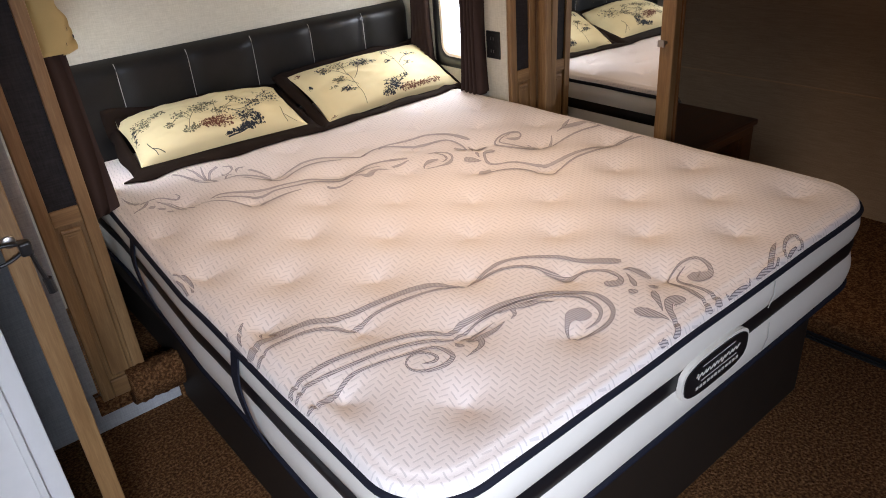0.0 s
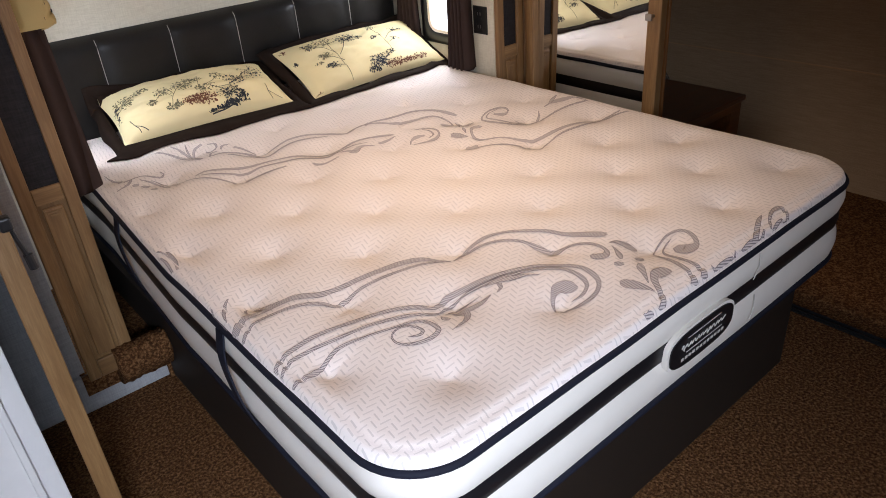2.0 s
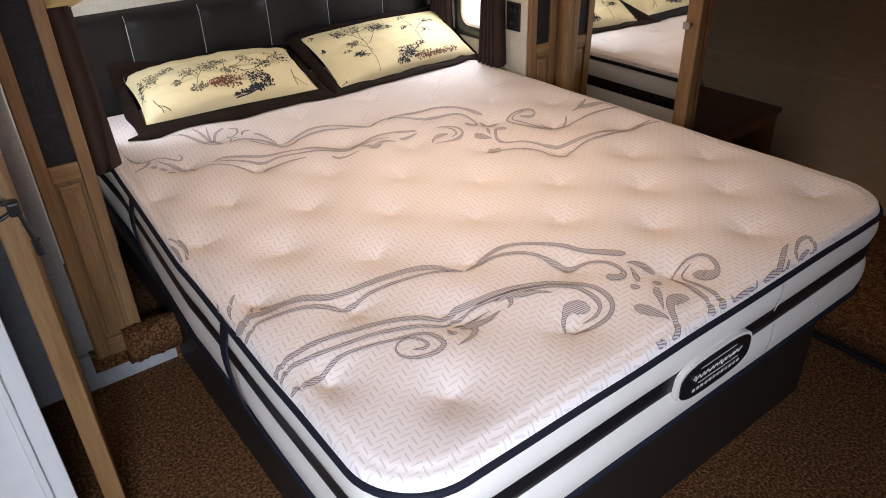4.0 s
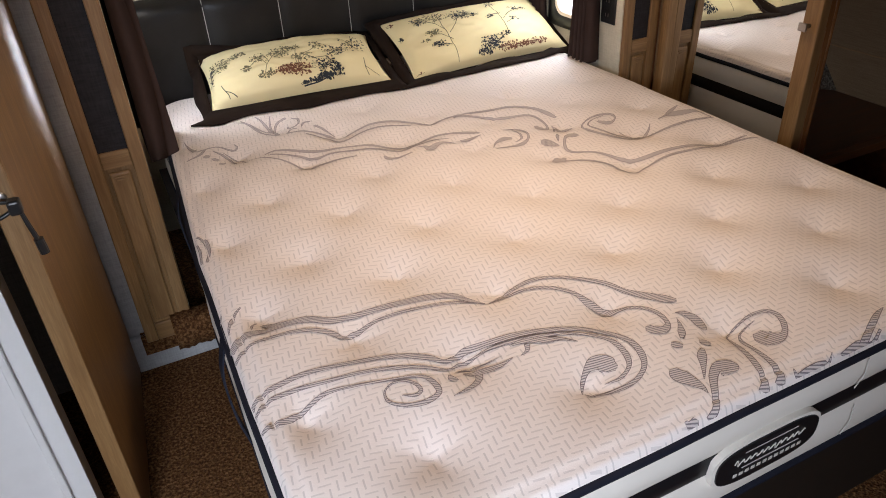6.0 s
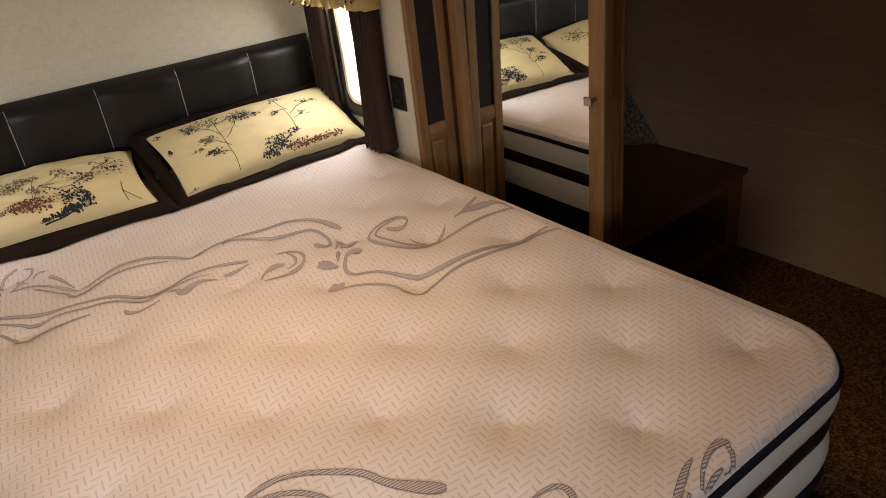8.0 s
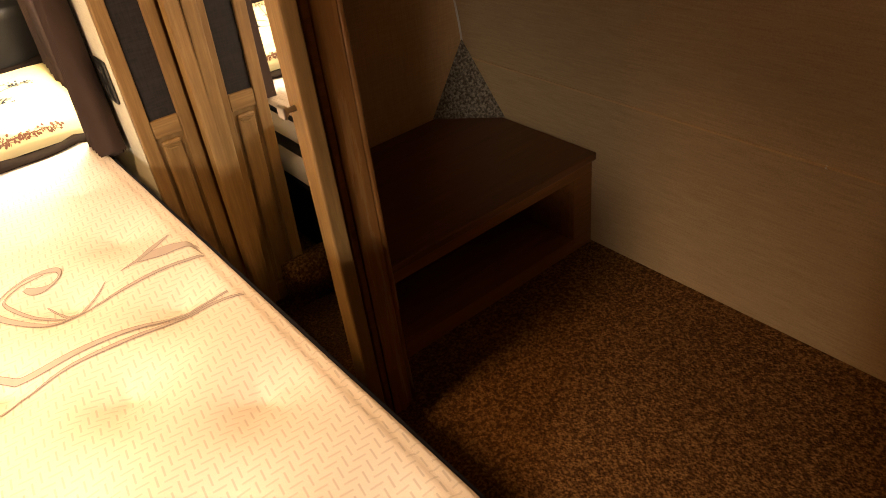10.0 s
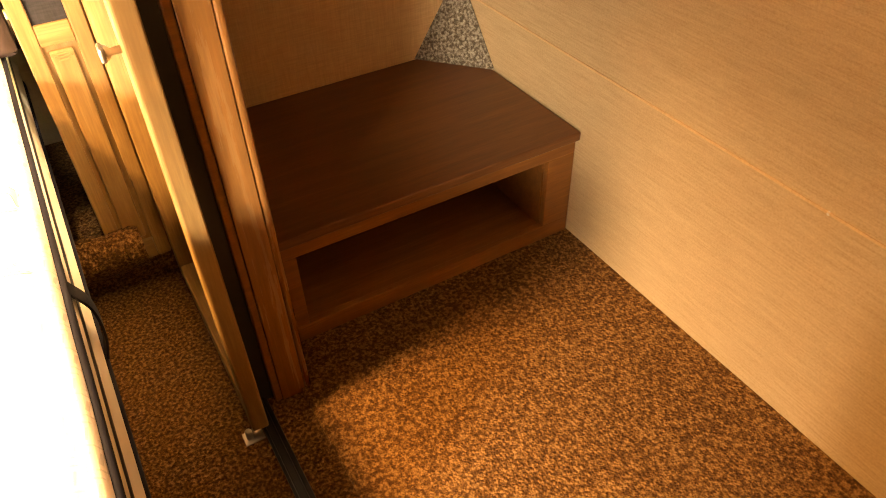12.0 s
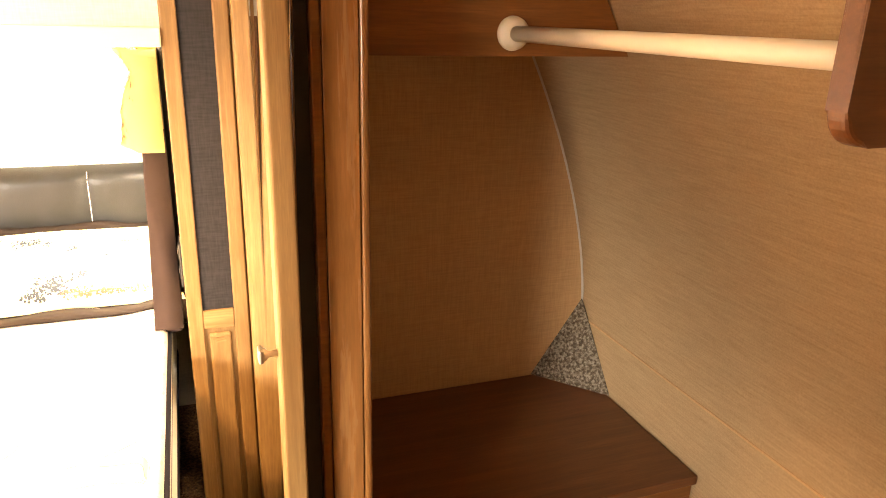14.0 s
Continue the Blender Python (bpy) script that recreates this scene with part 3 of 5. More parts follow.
stroke("leaf_print", [(0.052, 0.664), (0.034, 0.644), (0.019, 0.615), (0.013, 0.59)], [3, 9, 7, 1], M_PRINT)
stroke("leaf_print", [(0.07, 0.617), (0.059, 0.601), (0.054, 0.581)], [2, 6, 2], M_PRINT)
stroke("leaf_print", [(0.013, 0.663), (0.005, 0.636), (0.004, 0.604), (0.004, 0.577)], [3, 4, 6, 4], M_PRINT)
stroke("leaf_print", [(0.026, 0.992), (0.04, 0.96), (0.038, 0.908), (0.026, 0.869)], [5, 12, 10, 5], M_PRINT)
stroke("leaf_print", [(0.021, 0.958), (0.021, 0.919), (0.015, 0.874)], [4, 7, 5], M_PRINT)
stroke("leaf_print", [(0.322, 0.294), (0.321, 0.281), (0.327, 0.272)], [3, 16, 8], M_PRINT)
stroke("leaf_print", [(0.434, 0.272), (0.404, 0.269), (0.372, 0.277), (0.344, 0.287)], [2, 13, 19, 4], M_PRINT)
stroke("leaf_print", [(0.371, 0.281), (0.36, 0.259), (0.339, 0.245), (0.302, 0.238)], [14, 14, 10, 1], M_PRINT)
stroke("leaf_print", [(0.422, 0.288), (0.387, 0.293), (0.355, 0.298), (0.336, 0.298)], [1, 5, 6, 2], M_PRINT)
stroke("leaf_print", [(0.554, 0.249), (0.531, 0.268), (0.502, 0.28), (0.476, 0.295), (0.445, 0.3)], [2, 9, 19, 16, 4], M_PRINT)
stroke("leaf_print", [(0.472, 0.286), (0.463, 0.272), (0.447, 0.267)], [12, 8, 1], M_PRINT)
stroke("scroll_print", [(0.004, 0.372), (0.011, 0.386), (0.044, 0.399), (0.097, 0.407), (0.156, 0.401), (0.214, 0.389), (0.267, 0.367), (0.307, 0.346), (0.329, 0.329), (0.349, 0.331), (0.382, 0.338), (0.427, 0.328), (0.479, 0.315), (0.541, 0.293), (0.586, 0.271), (0.618, 0.236), (0.631, 0.201), (0.626, 0.168), (0.61, 0.141), (0.582, 0.125), (0.553, 0.124), (0.518, 0.136), (0.496, 0.148)], [6, 10, 12, 12, 12, 13, 14, 16, 11, 12, 16, 16, 16, 14, 13, 13, 13, 14, 10, 10, 11, 8, 2], M_PRINT)
stroke("scroll_print", [(0.004, 0.357), (0.029, 0.374), (0.08, 0.38), (0.136, 0.371), (0.194, 0.361), (0.248, 0.342), (0.29, 0.325), (0.314, 0.311), (0.331, 0.309), (0.356, 0.317), (0.403, 0.318), (0.442, 0.31), (0.505, 0.292), (0.564, 0.267), (0.599, 0.236), (0.607, 0.204), (0.601, 0.172), (0.587, 0.153), (0.562, 0.144), (0.537, 0.15)], [6, 10, 10, 10, 10, 12, 10, 9, 5, 7, 7, 11, 10, 8, 11, 12, 12, 8, 8, 1], M_PRINT)
stroke("scroll_print", [(0.004, 0.317), (0.022, 0.322), (0.046, 0.324), (0.077, 0.336), (0.122, 0.349), (0.176, 0.335), (0.23, 0.319), (0.264, 0.31), (0.282, 0.298), (0.288, 0.275), (0.283, 0.255), (0.259, 0.247), (0.231, 0.252), (0.209, 0.266), (0.202, 0.282), (0.208, 0.301), (0.227, 0.311), (0.247, 0.306), (0.259, 0.29), (0.26, 0.274), (0.247, 0.268), (0.228, 0.278)], [8, 12, 14, 10, 10, 7, 7, 8, 11, 13, 11, 12, 10, 8, 6, 4, 5, 7, 8, 8, 8, 2], M_PRINT)
stroke("petal_print", [(0.493, 0.151), (0.508, 0.172), (0.529, 0.189), (0.549, 0.194), (0.563, 0.185), (0.568, 0.174), (0.573, 0.165)], [2, 8, 13, 32, 40, 29, 12], M_PRINT)
stroke("scroll_print", [(0.85, 1.293), (0.88, 1.307), (0.922, 1.306), (0.979, 1.296), (1.038, 1.276), (1.086, 1.222), (1.106, 1.168), (1.116, 1.137)], [5, 8.1, 8.7, 10.2, 12, 16.5, 21, 9.3], M_PALE)
stroke("scroll_print", [(0.766, 1.275), (0.818, 1.3), (0.846, 1.307), (0.898, 1.292), (0.955, 1.264), (1.006, 1.216), (1.052, 1.182), (1.065, 1.139), (1.061, 1.1), (1.042, 1.081), (1.027, 1.092), (1.026, 1.111)], [4.3, 3.7, 6.2, 11.1, 11.1, 16.5, 11.1, 10.2, 7.4, 15.6, 27.3, 8.1], M_PALE)
stroke("scroll_print", [(0.376, 1.462), (0.414, 1.459), (0.454, 1.432), (0.492, 1.4), (0.52, 1.38), (0.562, 1.38), (0.621, 1.385), (0.685, 1.369), (0.728, 1.331), (0.766, 1.275), (0.819, 1.298), (0.877, 1.311)], [8.7, 10.2, 10.2, 13.8, 9.3, 8.7, 13.8, 14.7, 13.8, 6.2, 6.8, 7.4], M_PALE)
stroke("scroll_print", [(0.426, 1.43), (0.478, 1.373), (0.49, 1.323), (0.518, 1.324), (0.558, 1.347), (0.616, 1.352), (0.668, 1.341), (0.716, 1.313)], [6.2, 8.1, 11.1, 10.2, 8.1, 8.7, 6.2, 3.7], M_PALE)
stroke("scroll_print", [(0.28, 1.345), (0.312, 1.35), (0.361, 1.324), (0.425, 1.286), (0.498, 1.264), (0.564, 1.24), (0.623, 1.181), (0.661, 1.184), (0.728, 1.197), (0.781, 1.192), (0.826, 1.175), (0.862, 1.153)], [4.3, 8.7, 12, 12.9, 8.7, 12.9, 12.9, 9.3, 12, 8.7, 13.8, 9.3], M_PALE)
stroke("scroll_print", [(0.293, 1.335), (0.359, 1.294), (0.399, 1.26), (0.44, 1.255), (0.495, 1.235), (0.562, 1.214), (0.613, 1.158), (0.66, 1.171), (0.721, 1.175), (0.767, 1.164)], [5, 8.1, 11.1, 8.1, 8.7, 8.7, 12, 7.4, 5, 3.1], M_PALE)
stroke("scroll_print", [(0.214, 1.344), (0.25, 1.343), (0.284, 1.315), (0.332, 1.264), (0.36, 1.219), (0.395, 1.214), (0.445, 1.205), (0.499, 1.197)], [3.1, 3.1, 5, 8.1, 13.8, 13.8, 8.1, 5], M_PALE)
stroke("scroll_print", [(0.926, 1.128), (0.959, 1.111), (0.972, 1.079), (0.957, 1.041), (0.92, 1.017), (0.883, 1.019), (0.851, 1.036)], [3.7, 9.3, 8.7, 6.8, 14.7, 7.4, 5], M_PALE)
stroke("scroll_print", [(0.946, 1.112), (0.951, 1.081), (0.939, 1.048), (0.912, 1.035)], [2.5, 6.8, 6.2, 3.1], M_PALE)
stroke("scroll_print", [(0.848, 1.048), (0.867, 1.069), (0.894, 1.074), (0.916, 1.062)], [1.9, 8.1, 24.6, 12.9], M_PALE)
stroke("leaf_print", [(0.773, 1.133), (0.738, 1.147), (0.703, 1.133), (0.675, 1.117)], [2.5, 14.7, 19.2, 3.7], M_PALE)
stroke("leaf_print", [(0.792, 1.139), (0.818, 1.138), (0.86, 1.14)], [11.1, 11.1, 2.5], M_PALE)
stroke("leaf_print", [(0.565, 1.157), (0.569, 1.138), (0.594, 1.122), (0.638, 1.128)], [6.2, 11.1, 8.1, 4.3], M_PALE)
stroke("leaf_print", [(0.665, 1.157), (0.683, 1.143), (0.69, 1.12), (0.72, 1.133)], [5.6, 14.7, 24.6, 3.7], M_PALE)
stroke("petal_print", [(1.078, 1.104), (1.087, 1.074), (1.09, 1.053), (1.094, 1.04)], [4, 36, 59, 41], M_PRINT)
stroke("petal_print", [(1.073, 1.084), (1.061, 1.065), (1.048, 1.048)], [4, 7, 2], M_PRINT)
stroke("petal_print", [(1.044, 1.027), (1.033, 1.009), (1.017, 0.981)], [4, 11, 2], M_PRINT)
stroke("petal_print", [(0.974, 1.004), (0.988, 0.994), (1.007, 0.962)], [20, 34, 5], M_PRINT)
stroke("scroll_print", [(1.078, 0.976), (1.07, 0.994), (1.044, 0.987), (1.013, 0.939), (1.019, 0.901), (1.058, 0.867), (1.093, 0.823), (1.125, 0.79), (1.174, 0.775), (1.254, 0.767), (1.348, 0.755), (1.465, 0.734)], [17.4, 29.1, 9.3, 9.3, 8.7, 8.7, 13.8, 16.5, 18.3, 13.8, 11.1, 6.2], M_PALE)
stroke("scroll_print", [(0.97, 0.925), (0.959, 0.902), (0.963, 0.89), (0.97, 0.874), (1, 0.85), (1.042, 0.813), (1.06, 0.784), (1.063, 0.744), (1.079, 0.725), (1.115, 0.736), (1.191, 0.745), (1.289, 0.738), (1.412, 0.732), (1.482, 0.703)], [6.8, 31.8, 44.4, 8.1, 8.1, 8.7, 8.1, 7.4, 7.4, 5, 8.7, 10.2, 11.1, 6.2], M_PALE)
stroke("scroll_print", [(1.482, 0.872), (1.417, 0.891), (1.344, 0.892), (1.269, 0.891), (1.204, 0.897), (1.16, 0.937), (1.134, 0.98), (1.132, 1.025), (1.158, 1.055), (1.208, 1.072), (1.252, 1.062), (1.256, 1.037), (1.234, 1.018), (1.207, 1.017), (1.192, 1.037)], [9.3, 10.2, 10.2, 7.4, 12.9, 14.7, 14.7, 7.4, 5.6, 9.3, 16.5, 6.2, 8.1, 24.6, 11.1], M_PALE)
stroke("scroll_print", [(1.227, 0.902), (1.183, 0.942), (1.157, 0.993), (1.155, 1.031), (1.186, 1.054), (1.231, 1.06)], [9.3, 9.3, 9.3, 5, 3.7, 2.5], M_PALE)
stroke("scroll_print", [(1.21, 0.96), (1.228, 0.919), (1.244, 0.898), (1.286, 0.923), (1.315, 0.95)], [3.1, 8.7, 12.9, 6.8, 1.6], M_PALE)
stroke("scroll_print", [(1.347, 0.954), (1.385, 0.963), (1.422, 0.983), (1.462, 1.001)], [2.5, 10.2, 15.6, 5], M_PALE)
stroke("scroll_print", [(1.38, 0.959), (1.422, 0.953), (1.476, 0.931), (1.483, 0.881)], [9.3, 37.2, 18.3, 2.5], M_PALE)
stroke("leaf_print", [(0.26, 1.641), (0.293, 1.6), (0.319, 1.504), (0.349, 1.46)], [2.5, 9.3, 10.2, 8.1], M_PALE)
stroke("leaf_print", [(0.278, 1.641), (0.311, 1.564), (0.344, 1.508)], [5, 10.2, 10.2], M_PALE)
stroke("leaf_print", [(0.327, 1.649), (0.34, 1.603), (0.349, 1.518), (0.351, 1.457)], [4.3, 9.3, 13.8, 12], M_PALE)
stroke("leaf_print", [(0.37, 1.634), (0.355, 1.576), (0.351, 1.507)], [2.5, 6.8, 4.3], M_PALE)
stroke("leaf_print", [(0.411, 1.599), (0.379, 1.584), (0.356, 1.538), (0.348, 1.469)], [12, 8.7, 7.4, 5.6], M_PALE)
stroke("leaf_print", [(0.4, 1.543), (0.402, 1.518), (0.43, 1.529), (0.441, 1.562), (0.424, 1.583)], [3.1, 10.2, 6.2, 8.1, 5.6], M_PALE)
stroke("leaf_print", [(0.467, 1.515), (0.448, 1.522), (0.432, 1.496)], [6.8, 11.1, 2.5], M_PALE)
stroke("leaf_print", [(0.379, 1.459), (0.399, 1.499), (0.417, 1.492)], [4.3, 6.8, 6.8], M_PALE)
stroke("leaf_print", [(0.468, 1.482), (0.483, 1.456), (0.506, 1.405)], [11.1, 11.1, 2.5], M_PALE)
stroke("leaf_print", [(0.096, 1.59), (0.103, 1.53), (0.112, 1.483)], [1.6, 8.7, 15.6], M_PALE)
stroke("leaf_print", [(0.117, 1.477), (0.137, 1.478), (0.117, 1.446), (0.079, 1.421)], [8.1, 7.4, 10.2, 3.7], M_PALE)
stroke("leaf_print", [(0.14, 1.481), (0.174, 1.478), (0.208, 1.443), (0.226, 1.453), (0.222, 1.472)], [6.2, 5.6, 8.7, 4.3, 3.7], M_PALE)
stroke("leaf_print", [(0.156, 1.461), (0.184, 1.41), (0.2, 1.337)], [2.5, 10.2, 3.7], M_PALE)
stroke("leaf_print", [(0.128, 1.434), (0.134, 1.427), (0.142, 1.423)], [13.8, 22.8, 15.6], M_PALE)
stroke("leaf_print", [(0.147, 1.411), (0.153, 1.399), (0.16, 1.391)], [11.1, 18.3, 13.8], M_PALE)
stroke("leaf_print", [(0.158, 1.369), (0.164, 1.362), (0.172, 1.358)], [10.2, 19.2, 12], M_PALE)
stroke("leaf_print", [(0.182, 1.437), (0.211, 1.377), (0.223, 1.328)], [2.5, 6.2, 3.7], M_PALE)

# the platform under the mattress
base = thing("bed_platform", (0.76, 1.0, 0.0), "dark brown bed platform standing on the carpet", "bed base")
M_BASE = plain("dark_brown_board", (0.014, 0.009, 0.006), 0.6, vary=0.3, scale=18)
part("foot_panel", block((0.07, 0.085, 0.0), (1.45, 0.105, 0.410), 0.003), M_BASE, base)
part("side_panel", block((0.07, 0.106, 0.0), (0.09, 1.98, 0.410), 0.003), M_BASE, base)
part("side_panel", block((1.43, 0.106, 0.0), (1.45, 1.98, 0.410), 0.003), M_BASE, base)
part("deck", block((0.02, 0.03, 0.4105), (1.50, 1.98, 0.4165), 0), M_BASE, base)
part("latch_tab", block((0.86, 0.068, 0.352), (0.885, 0.084, 0.368), 0.003), M_GOLD, base, "small tan latch tab")


# ---- headboard ----
HB_X0, HB_X1, HB_Z0, HB_Z1, HB_Y = 0.032, 1.562, 0.50, 0.970, 2.0
SEAMS = [0.037 + 0.255 * i for i in range(7)]
headboard = thing("headboard", (0.797, 2.05, HB_Z0), "black leather padded headboard with pale vertical stitching against the wall", "headboard")


def board_y(x, z):
    f = min(abs(x - s) for s in SEAMS) / 0.1275
    puff = 0.012 * (1 - (1 - min(1, f)) ** 4)
    edge = min(1.0, (HB_Z1 - z) / 0.05)
    side = min(1.0, min(x - HB_X0, HB_X1 - x) / 0.05)
    cut = math.sqrt(max(0.0, 1 - (1 - edge) ** 2.2)) * math.sqrt(max(0.0, 1 - (1 - side) ** 2.2))
    return 2.056 - (0.046 + puff) * cut + 0.002 * noise.noise(Vector((x * 7, z * 6, 0)))


rows = [[(HB_X0 + (HB_X1 - HB_X0) * i / 150, board_y(HB_X0 + (HB_X1 - HB_X0) * i / 150, HB_Z0 + (HB_Z1 - HB_Z0) * j / 36), HB_Z0 + (HB_Z1 - HB_Z0) * j / 36) for j in range(37)] for i in range(151)]
part("padding", sheet(rows), M_LEATHER, headboard, "", True)
for x in SEAMS[1:6]:
    part("seam", tube([(x, board_y(x, z) - 0.0012, z) for z in [0.55 + 0.0135 * s for s in range(31)]], 0.0014, 6), M_THREAD, headboard, "pale grey stitching")


# ---- pillows ----
def flower(bm, place_on, centre, reach, bounds, count, rng):
    """A printed flower head: forked twigs from its heart and a loose cloud of small blots."""
    for _ in range(max(4, count // 6)):
        a = rng.uniform(0, 6.283)
        end = (centre[0] + reach[0] * 0.85 * math.cos(a), centre[1] + reach[1] * 0.85 * math.sin(a))
        end = (end[0], max(-0.93 * bounds[1], min(0.93 * bounds[1], end[1])))
        twig(bm, place_on, [(centre[0], max(-0.93 * bounds[1], centre[1] - reach[1] * 0.3)), ((centre[0] + end[0]) / 2 + rng.uniform(-0.2, 0.2) * reach[0], (centre[1] + end[1]) / 2), end], 0.0011)
    for _ in range(count):
        a, r = rng.uniform(0, 6.283), math.sqrt(rng.random()) * (0.75 + 0.25 * math.sin(5 * rng.random()))
        cx, cy, size = centre[0] + reach[0] * r * math.cos(a), centre[1] + reach[1] * r * math.sin(a), rng.uniform(0.0018, 0.0040)
        if abs(cx) > 0.96 * bounds[0] or abs(cy) > 0.93 * bounds[1]:
            continue
        ring = [place_on(cx + size * rng.uniform(0.6, 1.4) * math.cos(t), cy + size * rng.uniform(0.6, 1.4) * math.sin(t)) for t in (0, 1.05, 2.1, 3.14, 4.2, 5.2)]
        bm.faces.new([bm.verts.new(p) for p in ring])


def twig(bm, place_on, points, w):
    pts = smooth_line([(*p, w) for p in points], 6)
    rows = []
    for i, p in enumerate(pts):
        a, b = pts[max(0, i - 1)], pts[min(len(pts) - 1, i + 1)]
        d = Vector((b[0] - a[0], b[1] - a[1])).normalized()
        rows.append([place_on(p[0] - d.y * w * s, p[1] + d.x * w * s) for s in (-0.5, 0.5)])
    sheet(rows, bm=bm)


def pillow(place, turn_z, tilt, width, depth, thick, seed, stems, heads, label):
    """A plump cushion in a sham with a wide dark flange; lies along its own x and y, thick in z."""
    rng = random.Random(seed)
    m = pose(*place, tilt, 0, turn_z)
    root = thing("pillow", place, label, "pillow", "pillows on the bed")
    hw, hd = width / 2, depth / 2

    def on_bed(p, gap):
        """Cloth that meets the mattress lies on it."""
        if -0.02 < p.x < BED_W + 0.02 and p.y < BED_L:
            p.z = max(p.z, bed_top(p.x, p.y) + gap)
        over = p.y - (1.990 + gap)
        if over > 0:
            p.y, p.z = p.y - over, p.z + 0.8 * over
        return p

    def shape(u, v, side):
        pinch = 0.93 + 0.07 * max(abs(u), abs(v)) ** 4
        x, y = u * hw * (1 - 0.05 * (1 - abs(v) ** 2) * abs(u) ** 6), v * hd * (1 - 0.07 * (1 - abs(u) ** 2) * abs(v) ** 6)
        full = max(0.0, (1 - abs(u) ** 2.6)) ** 0.45 * max(0.0, (1 - abs(v) ** 2.6)) ** 0.45
        rump = 0.010 * noise.noise(Vector((u * 2.2 + seed, v * 1.7, side))) + 0.007 * noise.noise(Vector((u * 6, v * 6 + seed, side)))
        return on_bed(m @ Vector((x * pinch, y * pinch, side * thick * full + rump * full)), 0.003 if side > 0 else 0.001)

    def face(side):
        n = 44
        return [[shape(-1 + 2 * i / n, -1 + 2 * j / n, side) for j in range(n + 1)] for i in range(n + 1)]

    part("cushion_front", sheet(face(1)), M_CREAM, root, "cream cotton face printed with flowering stems", True)
    part("cushion_back", sheet(face(-1)), M_BROWN, root, "dark brown cotton back", True)

    def rim(s, f):
        """Round the cushion's edge: s goes once round, f from the seam out over the flange."""
        side, r = int(s * 4) % 4, (s * 4) % 1 * 2 - 1
        u, v = ((r, -1), (1, r), (-r, 1), (-1, -r))[side]
        wide = (0.074, 0.038, 0.026, 0.038)[side] + 0.006 * math.sin(s * 40 + seed)
        x, y = u * (hw + wide * f) * 0.995, v * (hd + wide * f) * 0.995
        droop = 0.006 * math.sin(s * 61 + seed * 2) * f + 0.010 * noise.noise(Vector((x * 9, y * 9, seed))) * f
        return Vector((x, y, droop - (0.016, 0.016, -0.008, 0.016)[side] * f * f))

    n = 160
    rows = [[on_bed(m @ (rim(i / n, f) + Vector((0, 0, h))), 0.006 + h) for f, h in ((0, 0.004), (0.5, 0.005), (1, 0.003), (1, -0.003), (0.5, -0.004), (0, -0.004))] for i in range(n)]
    part("flange", sheet(rows, True, True), M_BROWN, root, "dark brown flange of the sham", True)
    inks = [bmesh.new(), bmesh.new(), bmesh.new()]

    def place_on(x, y):
        u, v = max(-0.985, min(0.985, x / hw)), max(-0.985, min(0.985, y / hd))
        p, q = shape(u, v, 1), m.to_3x3() @ Vector((0, 0, 1))
        return p + q * 0.0018

    for ink, points in stems:
        twig(inks[ink], place_on, [(u * hw, v * hd) for u, v in points], 0.0022)
    for ink, u, v, du, dv, count in heads:
        flower(inks[ink], place_on, (u * hw, v * hd), (1.25 * du * hw, 1.3 * dv * hd), (hw, hd), count, rng)
    for bm, material, label in zip(inks, (M_INK, M_RUST, M_OLIVE), ("dark slate flower print", "rust brown flower print", "olive flower print")):
        tagged(part("flower_print", bm, material, root, label), kind="stuff")
    return root


